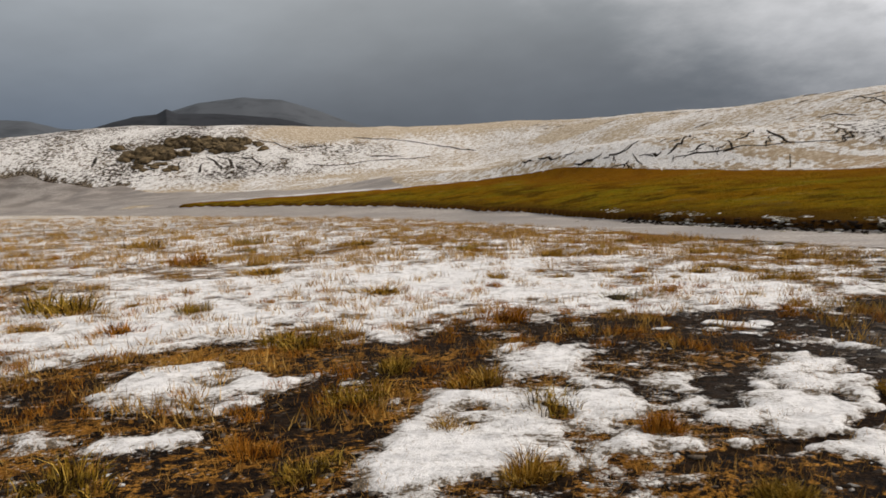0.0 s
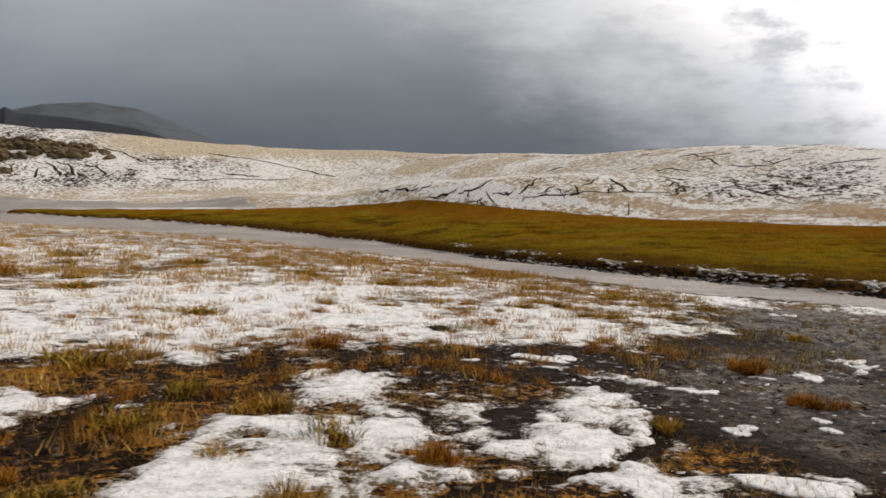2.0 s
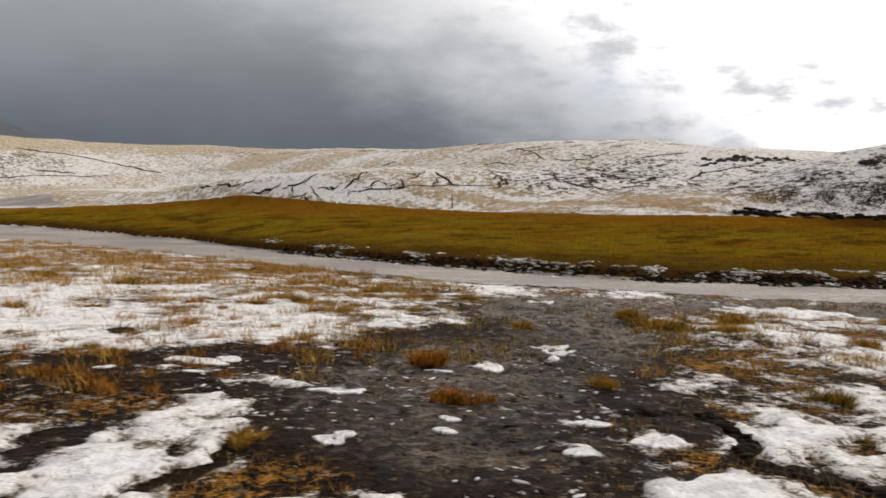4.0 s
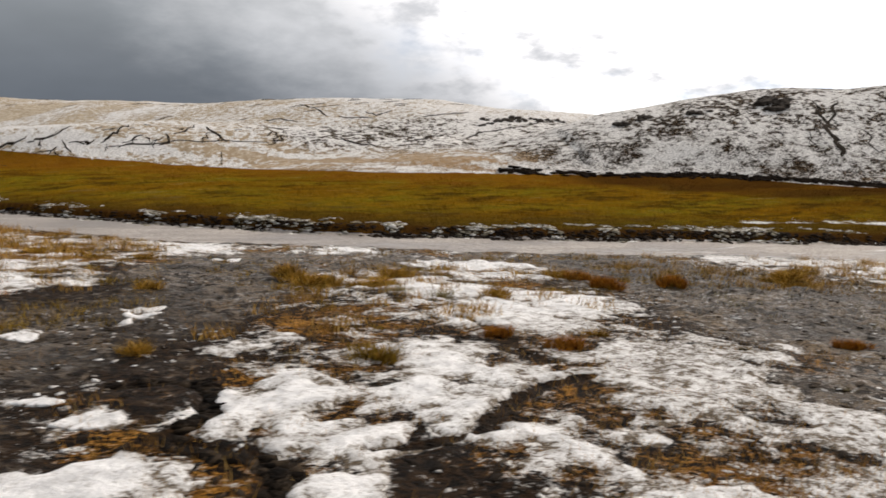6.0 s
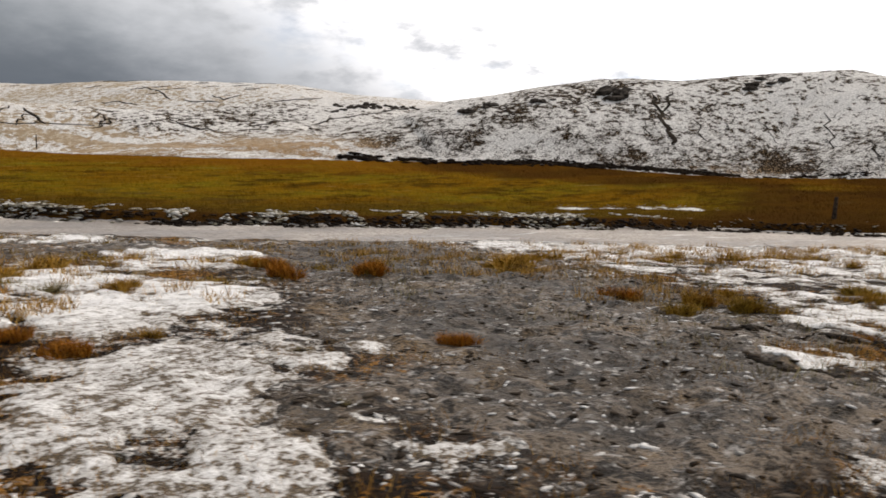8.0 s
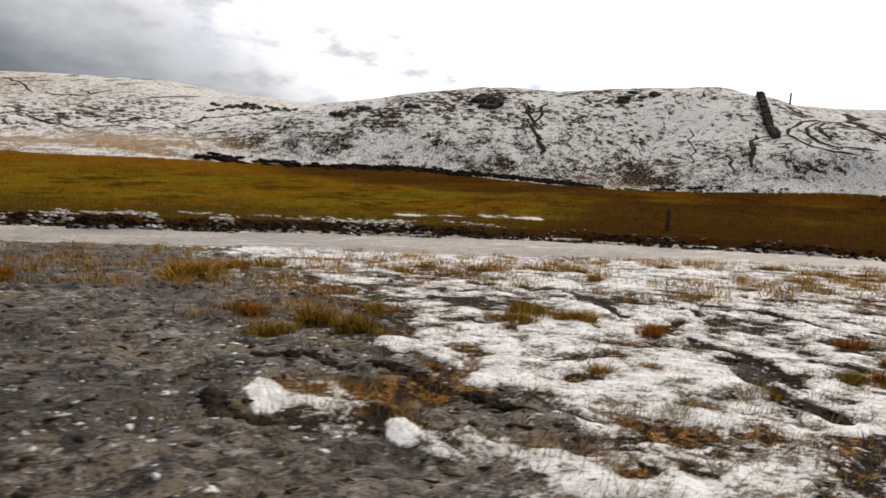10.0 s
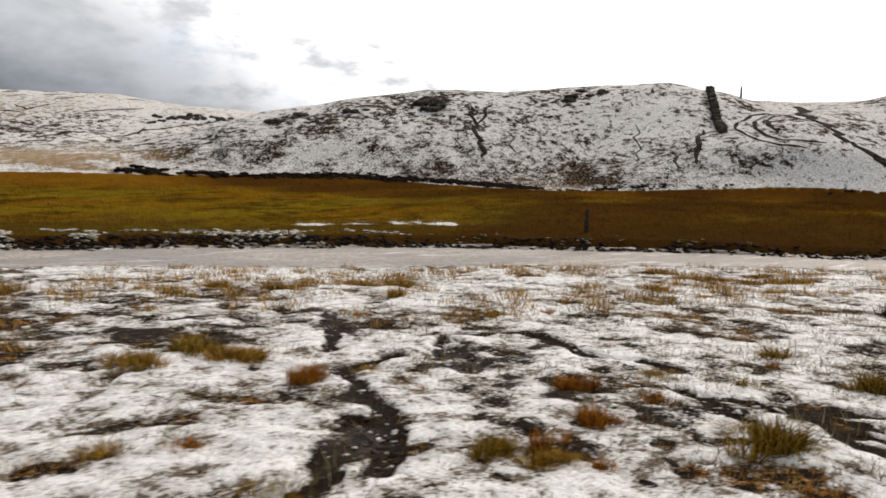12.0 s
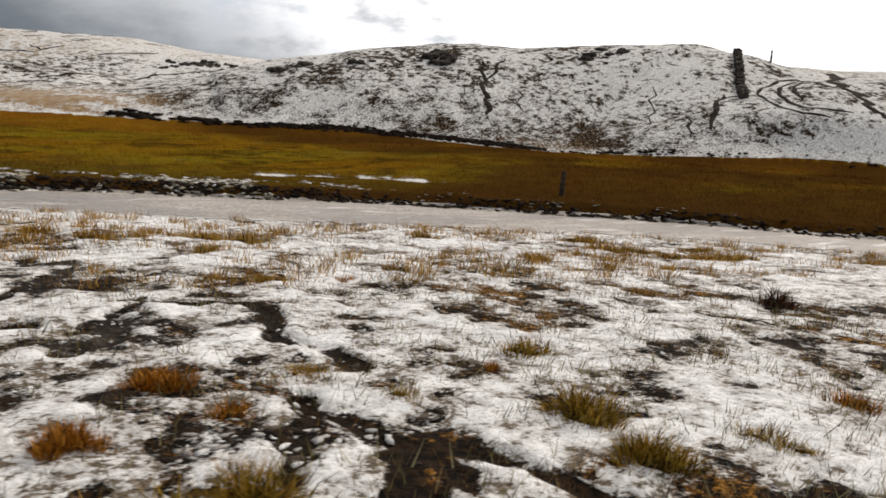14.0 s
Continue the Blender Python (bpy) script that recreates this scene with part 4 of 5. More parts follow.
def grounds(name, values, faces, material, label, category):
    used = np.zeros(len(values), bool)
    used[faces.ravel()] = True
    index = np.cumsum(used) - 1
    v = values[used]
    attrs = {key: v[:, k] for k, key in ((3, "snow"), (4, "tan"), (5, "wet"), (6, "far"))}
    return tagged(mesh_object(name, v[:, :3], index[faces], material, attrs), label, category, kind="structure")


rest = ~((IN_BED > 0) | (IN_MEAD > 0))[QUADS].all(1)
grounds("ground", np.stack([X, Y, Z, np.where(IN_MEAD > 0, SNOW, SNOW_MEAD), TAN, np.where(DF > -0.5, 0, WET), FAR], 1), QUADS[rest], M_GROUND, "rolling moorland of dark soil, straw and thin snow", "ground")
sheet("stream_bed", IN_BED, 0.012, M_BED, "flat bed of wet grey silt with thin snow streaks", "stream bed")
sheet("meadow", np.minimum(IN_MEAD, -IN_BED), 0.018, M_MEADOW, "olive and rust bog meadow beyond the stream bed", "meadow")


def height_at(x, y):
    """Height of the sheet at single places, by its grid."""
    x, y = np.asarray(x, float), np.asarray(y, float)
    i = np.clip(np.searchsorted(xs, x) - 1, 0, nx - 2)
    j = np.clip(np.searchsorted(ys, y) - 1, 0, ny - 2)
    u, v = (x - xs[i]) / (xs[i + 1] - xs[i]), (y - ys[j]) / (ys[j + 1] - ys[j])
    g = Z.reshape(ny, nx)
    return (g[j, i] * (1 - u) + g[j, i + 1] * u) * (1 - v) + (g[j + 1, i] * (1 - u) + g[j + 1, i + 1] * u) * v


def grid_value(values, x, y):
    i = np.clip(np.searchsorted(xs, x) - 1, 0, nx - 2)
    j = np.clip(np.searchsorted(ys, y) - 1, 0, ny - 2)
    return values.reshape(ny, nx)[j, i]


# ---- snow: a sheet of its own, a few centimetres thick, that thins out at ragged edges ----
thick = np.clip(SNOW - 0.12, -0.35, 0.7)
trodden = step(X, 12.8, 14.6) * step(X, 20.0, 17.6) * step(Y, 9.0, 6.0)
thick = thick * (1 - trodden) + trodden * np.where(thick > 0, 0.13 * np.tanh(thick / 0.13), thick)
thin_east = step(X - 0.25 * Y, 20, 23)
thick = np.where(thick > 0, thick * (1 - 0.42 * thin_east), thick)
SLAB = step(sum(blobs([r for r in rows if r[2] + r[3] > 0.75], X, Y) for rows in (SNOW_WEST, SNOW_FORE, SNOW_LEFT, SNOW_MID, SNOW_EAST)), 0.3, 0.9)
top = Z + np.where(thick > 0, 0.006 + (0.014 - 0.006 * step(X, 21, 25)) * np.tanh(2.4 * thick) + 0.017 * SLAB * step(thick, 0.03, 0.14) * step(Y, 14, 9) * (0.25 + 0.75 * step(X, 25, 21)) + (0.011 * vnoise(X / 0.27, Y / 0.27, 91) + 0.008 * vnoise(X / 0.14, Y / 0.14, 92)) * np.minimum(thick * 4, 1), 0.006 + 0.14 * thick)
snowy = (DN < -0.5) & (np.hypot(X - 12, Y - 4) < 42) & (Y > -3.4)
keep = (thick[QUADS].max(1) > -0.04) & snowy[QUADS].all(1)
used = np.zeros(len(PLACES), bool)
used[QUADS[keep].ravel()] = True
index = np.cumsum(used) - 1
snow_ob = mesh_object("snow_cover", np.stack([X, Y, top], 1)[used], index[QUADS[keep]], M_SNOW, {"snow": thick[used]})
tagged(snow_ob, "thin patchy white hail snow lying on soil and straw", "snow", kind="stuff")

# ---- distant mountains ----
def mountain(name, points, depth, material, label, seed):
    """A ridge from a crest line of (x, y, height), with slopes on both sides."""
    pts = np.array(points, float)
    s = np.linspace(0, len(pts) - 1, 140)
    cx, cy, cz = (np.interp(s, np.arange(len(pts)), pts[:, k]) for k in range(3))
    cz = cz + 0.010 * cz.max() * fbm(s * 1.7, s * 0 + 3, 4, seed)
    v = np.linspace(-1, 1, 25)
    out = np.hypot(cx, cy)
    ux, uy = cx / out, cy / out
    S, V = np.meshgrid(np.arange(140), v)
    z = cz[S] * (1 - np.abs(V) ** 1.3) * (1 + 0.10 * fbm(S / 9, V * 4, 4, seed + 3) * np.abs(V)) - 20 * np.abs(V)
    co = np.stack([cx[S] + ux[S] * V * depth, cy[S] + uy[S] * V * depth, z], -1).reshape(-1, 3)
    k = (np.arange(24)[:, None] * 140 + np.arange(139)[None]).ravel()
    ob = mesh_object(name, co, np.stack([k, k + 1, k + 141, k + 140], 1), material)
    return tagged(ob, label, "mountain", kind="structure")


def far_point(bearing, degrees, r):
    return (r * math.sin(radians(bearing)), r * math.cos(radians(bearing)), 2 + r * math.tan(radians(degrees)))


mountain("mountain_near", [far_point(b, e, 1500) for b, e in ((-40, 2.4), (-34, 2.8), (-28.2, 3.1), (-26.5, 3.6), (-25, 3.95), (-23.5, 4.05), (-22.9, 4.38), (-22.2, 4.03), (-20, 3.95), (-18, 3.75), (-15.8, 3.5), (-14.4, 3.2), (-13, 2.7), (-11, 1.5))], 420, M_MOUNT, "dark mountain ridge under the storm cloud, haze in its colour", 101)
mountain("mountain_far", [far_point(b, e, 2600) for b, e in ((-60, 2.4), (-45, 3.6), (-33, 3.98), (-31.4, 3.86), (-29.8, 3.4), (-28, 3.1), (-25, 3.4), (-22.8, 4.15), (-20.9, 4.67), (-17.8, 4.95), (-15.1, 4.65), (-12.8, 3.9), (-10.5, 2.9), (-8, 2.0), (-6, 1.0))], 700, M_MOUNT_FAR, "blue grey far mountain, paled by haze painted in its colour", 103)


# ---- grass tufts and shrubs ----
def blades(count, seed, tall, spread, width, droop):
    """A clump of bent blades of half width 1, as places and triangles."""
    rng = np.random.default_rng(seed)
    a = rng.uniform(0, 2 * np.pi, count)
    r0 = 0.30 * np.sqrt(rng.uniform(0, 1, count))
    knots = rng.normal(0, 0.30, (9, 2))
    grown = rng.uniform(0.40, 1.0, 9)
    which = rng.integers(0, 9, count)
    lean = rng.uniform(0.1, 1, count) * spread
    h = tall * rng.uniform(0.30, 1.0, count) * (1 - 0.6 * r0) * grown[which]
    b = a + rng.normal(0, 0.9, count)
    out = np.stack([np.cos(b), np.sin(b)], 1)
    base = np.stack([np.cos(a) * r0, np.sin(a) * r0], 1) + knots[which]
    side = np.stack([-np.sin(a * 3.1), np.cos(a * 3.1)], 1)
    w = width * rng.uniform(0.45, 1.1, count)
    v = np.zeros((count, 5, 3))
    for k, (u, f) in enumerate(((0, 1), (0, 1), (0.55, 0.8), (0.55, 0.8), (1, 0))):
        s = (-1, 1, -1, 1, 0)[k]
        v[:, k, :2] = base + out * (lean * u**1.6)[:, None] + side * (w * f * s)[:, None]
        v[:, k, 2] = h * (u - droop * u**3) - 0.03
    f0 = np.array([[0, 1, 3], [0, 3, 2], [2, 3, 4]])
    return v.reshape(-1, 3), (np.arange(count)[:, None, None] * 5 + f0).reshape(-1, 3)


def mound(seed):
    """The low dome of dead roots under a tuft."""
    bm = bmesh.new()
    bmesh.ops.create_icosphere(bm, subdivisions=2, radius=0.40)
    rng = random.Random(seed)
    for v in bm.verts:
        v.co *= 1 + rng.uniform(-0.16, 0.16)
        v.co.z = v.co.z * 0.26 + (0.02 if v.co.z > 0 else -0.05)
    me = bpy.data.meshes.new("root_mound")
    bm.to_mesh(me)
    bm.free()
    return me


M_ROOT = rock_material("root_mat", (0.010, 0.007, 0.004), (0.040, 0.024, 0.010), 8.0)
KINDS = (
    ("grass_tuft", "golden dry bunch grass tuft", M_GOLD, 1300, 1.00, 0.50, 0.010, 0.28),
    ("grass_tuft", "olive and gold bunch grass clump", M_OLIVE, 1300, 1.08, 0.48, 0.010, 0.26),
    ("grass_tuft", "rust brown dry grass tuft", M_RUST, 1300, 0.98, 0.48, 0.011, 0.28),
    ("low_shrub", "grey green low shrub with thin twigs", M_GREY, 420, 0.90, 0.55, 0.010, 0.15),
    ("low_shrub", "dark maroon low shrub", M_DARK, 1100, 0.90, 0.58, 0.014, 0.25),
)
tuft_meshes, mounds = {}, [mound(i) for i in range(3)]
for me in mounds:
    me.materials.append(M_ROOT)
for kind, (name, label, mat, count, tall, spread, width, droop) in enumerate(KINDS):
    for variant in range(3):
        v, f = blades(count, 300 + 10 * kind + variant, tall, spread, width, droop)
        me = bpy.data.meshes.new("foliage")
        me.from_pydata([tuple(p) for p in v.tolist()], [], f.tolist())
        me.materials.append(mat)
        tuft_meshes[kind, variant] = me
        v, f = blades(count // 3, 400 + 10 * kind + variant, tall, spread, 1.2 * width, droop)
        me = bpy.data.meshes.new("foliage")
        me.from_pydata([tuple(p) for p in v.tolist()], [], f.tolist())
        me.materials.append(mat)
        tuft_meshes[kind, variant + 3] = me
place_rng = random.Random(7)


def tuft(x, y, half, kind):
    name, label = KINDS[kind][:2]
    ob = new(name)
    z = float(height_at(x, y))
    ob.matrix_world = Matrix.Translation((x, y, z - 0.01)) @ Euler((0, 0, place_rng.uniform(0, 6.28))).to_matrix().to_4x4() @ Matrix.Diagonal((half, half * place_rng.uniform(0.75, 1), half * place_rng.uniform(0.75, 1.05) * (1.3 if kind == 4 else 1.25 if kind == 2 else 0.6 if half > 0.55 else 1), 1))
    part("foliage", tuft_meshes[kind, place_rng.randrange(3) + (3 if half < 0.24 or math.hypot(x - 16, y) > 13 else 0)], None, ob)
    part("root_mound", mounds[place_rng.randrange(3)], None, ob)
    size = "small " if half < 0.2 else "large " if half > 0.45 else ""
    bed = "snow" if float(grid_value(SNOW, x, y)) > 0.15 else "bare soil"
    tagged(ob, f"{size}{label} on {bed}", "shrub" if name == "low_shrub" else "grass", "tufts on the moor")


PLACED = TUFT_WEST + TUFT_MID + TUFT_EAST + TUFT_BANK + TUFT_LAST
for x, y, half, kind in PLACED:
    tuft(x, y, (1.55 if kind == 4 else 1.7) * half, kind)
# smaller tufts scattered between them
count = 0
while count < 120:
    x, y = place_rng.uniform(-14, 42), place_rng.uniform(2.0, 30)
    dn = y - np.interp(x, NEAR_X, NEAR_Y)
    if dn > -0.6 or float(grid_value(WET, x, y)) > 0.45 or any(math.hypot(x - p[0], y - p[1]) < 0.8 for p in PLACED):
        continue
    if y < 9 and x > 9 and place_rng.random() < 0.6:
        continue
    tuft(x, y, place_rng.uniform(0.08, 0.17) * (1 + min(y, 24) / 22), place_rng.choice((0, 0, 1, 1, 2, 3) if x > 9 else (0, 1, 2, 2, 2, 3)))
    count += 1


def scatter(name, n, area, accept, size, material, label, seed, per=4, tall=1.0):
    """Many small clumps of blades as one object."""
    rng = np.random.default_rng(seed)
    x, y = rng.uniform(area[0], area[1], n * 3), area[2] + (area[3] - area[2]) * rng.uniform(0, 1, n * 3) ** 1.5
    ok = accept(x, y, rng)
    x, y = x[ok][:n], y[ok][:n]
    z = height_at(x, y)
    m = len(x)
    h = rng.uniform(size[0], size[1], (m, per)) * tall
    a = rng.uniform(0, 2 * np.pi, (m, per))
    px = x[:, None] + rng.normal(0, 0.6 * size[1], (m, per))
    py = y[:, None] + rng.normal(0, 0.6 * size[1], (m, per))
    w = size[1] * 0.03
    lean = rng.uniform(0.2, 0.9, (m, per)) * h
    b = rng.uniform(0, 2 * np.pi, (m, per))
    v = np.zeros((m, per, 3, 3))
    v[:, :, 0] = np.stack([px - w * np.cos(a), py - w * np.sin(a), np.broadcast_to(z[:, None], px.shape) - 0.01], -1)
    v[:, :, 1] = np.stack([px + w * np.cos(a), py + w * np.sin(a), np.broadcast_to(z[:, None], px.shape) - 0.01], -1)
    v[:, :, 2] = np.stack([px + lean * np.cos(b), py + lean * np.sin(b), z[:, None] + h], -1)
    attrs = {k: np.repeat(grid_value(g, x, y), per * 3) for k, g in (("wet", WET_ALL), ("snow", SNOW_MEAD), ("tan", np.where(IN_MEAD > 0, MEAD, TAN)))}
    ob = mesh_object(name, v.reshape(-1, 3), np.arange(m * per * 3).reshape(-1, 3), material, attrs, smooth=False)
    return tagged(ob, label, "grass", kind="stuff")


def tuft_places(x, y, rng):
    return (grid_value(DN, x, y) < -0.4) & (grid_value(WET, x, y) < 0.5) & ((y > 7.5) | (x < 3) & (y > 5))


scatter("small_grass_tufts", 1100, (-22, 44, 1, 44), tuft_places, (0.07, 0.22), M_AMBER, "many small golden grass tufts across the snow", 13, 46)
scatter("small_grass_tufts", 420, (-16, 10, 2, 14), tuft_places, (0.05, 0.13), M_RUST, "many small rust brown tufts on dark soil", 14, 60)


scatter("small_grass_tufts", 1900, (-46, 16, 20, 74), tuft_places, (0.10, 0.30), M_AMBER, "golden grass fringe beside the stream bed", 15, 26)


def east_places(x, y, rng):
    return (grid_value(DN, x, y) < -0.4) & (y + 0.3 * (x - 24) > 4.5) & (vnoise(x / 1.3, y / 1.3, 95) > -0.1)


scatter("small_grass_tufts", 480, (21, 46, 0, 16), east_places, (0.08, 0.20), M_AMBER, "small golden tufts showing through the snow", 16, 30)
scatter("small_grass_tufts", 420, (8, 24, 9, 30), east_places, (0.05, 0.14), M_OLIVE, "small olive gold tufts near the stream bed", 17, 30)


def near_straw(x, y, rng):
    t = grid_value(TAN, x, y) - 0.45 * np.clip(grid_value(SNOW, x, y), 0, 1)
    return (grid_value(DN, x, y) < -0.2) & (t > 0.10 + 0.22 * step(x - 0.25 * y, 20.5, 24.5) + 0.7 * rng.uniform(0, 1, len(x)))


scatter("dry_grass", 70000, (-16, 44, 0.5, 34), near_straw, (0.03, 0.10), M_STRAW, "short golden straw stubble standing through the snow", 11, 4)


scatter("dry_grass", 7000, (19, 33, -3.2, 3.5), near_straw, (0.03, 0.10), M_STRAW, "short golden straw stubble standing through the snow", 18, 4)


def on_mud(x, y, rng):
    return (grid_value(SNOW, x, y) < 0.1) & (grid_value(WET, x, y) > 0.3) & (grid_value(DN, x, y) < -1) & (vnoise(x / 0.9, y / 0.9, 99) + 0.6 * vnoise(x / 0.3, y / 0.3, 94) > 0.30 - 0.4 * step(y, 5, 9))


scatter("straw_flecks", 5200, (6, 25, 0, 13), on_mud, (0.02, 0.065), M_FLECK, "trampled brown straw lying in the wet mud", 20, 5)


def on_east_snow(x, y, rng):
    return (grid_value(DN, x, y) < -0.4) & (x - 0.25 * y > 20) & (vnoise(x / 0.7, y / 0.7, 93) + 0.8 * vnoise(x / 0.22, y / 0.22, 90) > -0.05 + 0.5 * rng.uniform(0, 1, len(x)))


scatter("straw_flecks", 9000, (20, 42, -3.2, 14), on_east_snow, (0.02, 0.075), M_FLECK, "short brown straw tips poking through crusted snow", 21, 4)


def near_wisps(x, y, rng):
    return (y > -3.0) & (vnoise(x / 0.8, y / 0.8, 97) > 0.05)


scatter("thin_grass_wisps", 1100, (19, 34, -3.0, 9), near_wisps, (0.05, 0.14), M_GREY, "thin grey green grass wisps poking through the snow", 19, 7)


def in_meadow(x, y, rng):
    return (grid_value(DF, x, y) > 0.3) & (grid_value(DM, x, y) < 0)


scatter("bog_grass", 48000, (-20, 80, -8, 90), in_meadow, (0.06, 0.20), M_MEADOW, "olive bog grass of the meadow", 12, 4)

# ---- boulders, clods, wall and posts ----
def lump_mesh(name, seed, squash=0.7, rough=0.22, sub=2):
    """A rough stone or clod of half width 1 that sits on z = 0."""
    bm = bmesh.new()
    bmesh.ops.create_icosphere(bm, subdivisions=sub, radius=1)
    for v in bm.verts:
        p = v.co.copy()
        k = 1 + rough * (noise.noise(p * 1.3 + Vector((seed * 7.1, 0, 0))) * 1.6 + 0.6 * noise.noise(p * 3.1 + Vector((0, seed * 3.3, 0))))
        v.co = Vector((p.x * k, p.y * k, max(p.z * k * squash, -0.25)))
    me = bpy.data.meshes.new(name)
    bm.to_mesh(me)
    bm.free()
    return me


boulders = [lump_mesh("boulder", s, 0.62, 0.34, 3) for s in range(5)]
for me in boulders:
    me.materials.append(M_ROCK)
rock_rng = random.Random(21)


dark_boulders = [me.copy() for me in boulders]
for me in dark_boulders:
    me.materials.clear()
    me.materials.append(M_WALLSTONE)


def boulder(x, y, half, label, group):
    ob = new("boulder", (dark_boulders if group == "crest rocks" else boulders)[rock_rng.randrange(5)])
    s = half * rock_rng.uniform(0.85, 1.15)
    ob.matrix_world = Matrix.Translation((x, y, float(height_at(x, y)) - 0.06 * s)) @ Euler((rock_rng.uniform(-0.15, 0.15), rock_rng.uniform(-0.15, 0.15), rock_rng.uniform(0, 6.28))).to_matrix().to_4x4() @ Matrix.Diagonal((s, s * rock_rng.uniform(0.7, 1), s * rock_rng.uniform(0.8, 1.2), 1))
    return tagged(ob, label, "boulder", group)


# the brown outcrop on the western hill: a low western cluster and a long eastern one
for cx, cy, sx, sy, n, size in ((-60.5, 140.5, 4.8, 2.0, 26, 1.7), (-52.5, 146, 6.4, 2.2, 40, 1.6), (-58, 136, 3.6, 1.2, 9, 1.0), (-46, 148, 3.0, 1.2, 12, 1.2)):
    for k in range(n):
        boulder(cx + rock_rng.gauss(0, sx * 0.6), cy + rock_rng.gauss(0, sy * 0.6), size * rock_rng.uniform(0.6, 1.15), "brown lichen covered boulder in a hillside outcrop", "western outcrop")
# dark outcrops along the crest of the eastern hill
for cx, cy, n, size in ((69.8, 45.0, 7, 0.75), (63.2, 47.3, 4, 0.5), (78.9, 37.2, 5, 0.55), (80.7, 36.2, 4, 0.5), (60.3, 50.7, 5, 0.6), (63.5, 76.5, 30, 0.40), (67, 75, 14, 0.36)):
    for k in range(n):
        spread = 2.2 if cy > 70 else 1.0
        boulder(cx + rock_rng.gauss(0, 0.9 * spread), cy + rock_rng.gauss(0, 0.7), size * rock_rng.uniform(0.5, 1.1), "dark weathered boulder on the snowy crest", "crest rocks")


def clods(name, n, line, spread, size, material, label, seed, squash=0.5, gate=0.0):
    """Many lumps strewn along a line, as one object."""
    rng = np.random.default_rng(seed)
    base = lump_mesh("clod", seed, squash, 0.75, 1)
    co = np.array([v.co[:] for v in base.vertices])
    tri = np.array([p.vertices[:] for p in base.polygons])
    bpy.data.meshes.remove(base)
    u = rng.uniform(0, len(line) - 1, n)
    pts = np.array(line, float)
    x = np.interp(u, np.arange(len(line)), pts[:, 0]) + rng.normal(0, spread, n)
    y = np.interp(u, np.arange(len(line)), pts[:, 1]) + rng.normal(0, spread, n)
    keep = vnoise(x / 1.1, y / 1.1, seed) + 0.5 * vnoise(x / 0.4, y / 0.4, seed + 1) > gate
    x, y = x[keep], y[keep]
    n = len(x)
    z = height_at(x, y)
    s = rng.uniform(size[0], size[1], n)
    a = rng.uniform(0, 2 * np.pi, n)
    st = rng.uniform(1.0, 1.9, n)
    px, py = co[None, :, 0] * (s * st)[:, None], co[None, :, 1] * s[:, None]
    v = np.stack([x[:, None] + px * np.cos(a)[:, None] - py * np.sin(a)[:, None], y[:, None] + px * np.sin(a)[:, None] + py * np.cos(a)[:, None], z[:, None] + co[None, :, 2] * s[:, None]], -1)
    f = (np.arange(n)[:, None, None] * len(co) + tri).reshape(-1, 3)
    return tagged(mesh_object(name, v.reshape(-1, 3), f, material), label, "clods", kind="stuff")


def bank_line(x0, x1, n, off):
    return [(x, float(np.interp(x, FAR_X, FAR_Y)) + off) for x in np.linspace(x0, x1, n)]


M_CLODSNOW = crumb_material("dirty_snow_clod", (0.050, 0.040, 0.018), (0.34, 0.31, 0.24), (0.80, 0.79, 0.77))
clods("frozen_clods", 6000, bank_line(10, 42, 16, 1.0), 0.55, (0.03, 0.13), M_CLODSNOW, "snow crusted sods along the meadow's cut bank", 31, 0.35, 0.22)
clods("frozen_clods", 900, bank_line(42, 58, 8, 1.0), 0.55, (0.03, 0.11), M_CLODSNOW, "snow crusted sods along the meadow's cut bank", 32, 0.30, 0.2)
clods("peat_clods", 2600, bank_line(11, 58, 24, 0.10), 0.20, (0.03, 0.13), M_PEAT, "dark wet peat sods at the foot of the bank", 33, 0.5, -0.9)
clods("peat_bank", 700, [(45.8, 50.3), (47.3, 48.6), (49.4, 46.8), (52.7, 44.1)], 0.34, (0.10, 0.26), M_PEAT, "black cut peat bank at the meadow's far edge", 34, 0.6, -0.1)
clods("peat_bank", 1500, [(52.7, 44.1), (57.2, 40.0), (59.6, 37.3), (62.3, 34.0), (65.4, 29.4)], 0.22, (0.07, 0.20), M_PEAT, "black cut peat bank at the meadow's far edge", 35, 0.6, -0.5)
clods("peat_bank", 260, [(65.4, 29.4), (67.8, 25.6), (70.8, 20.9), (78.2, 12.6)], 0.22, (0.05, 0.14), M_PEAT, "low black peat edge below the eastern hill", 36, 0.5, -0.3)


# ---- rills: narrow eroded channels of black soil that show through the slopes' snow ----
rill_rng = random.Random(5)
M_RILL = rock_material("black_rill_soil", (0.012, 0.009, 0.007), (0.045, 0.035, 0.027), 1.2)


def zigzag(x0, y0, x1, y1, jag):
    """A stroke that steps aside as it runs, in short pieces."""
    n = max(3, int(math.hypot(x1 - x0, y1 - y0) / 0.9))
    line = []
    for k in range(n + 1):
        u = k / n
        w = min(1, max(0, u + 0.5 * math.sin(2 * math.pi * u * max(1, n // 3)) / n))
        s = rill_rng.uniform(-jag, jag) * (0 < k < n)
        line.append((x0 + (x1 - x0) * u + s, y0 + (y1 - y0) * w + rill_rng.uniform(-jag, jag) * (0 < k < n)))
    return line


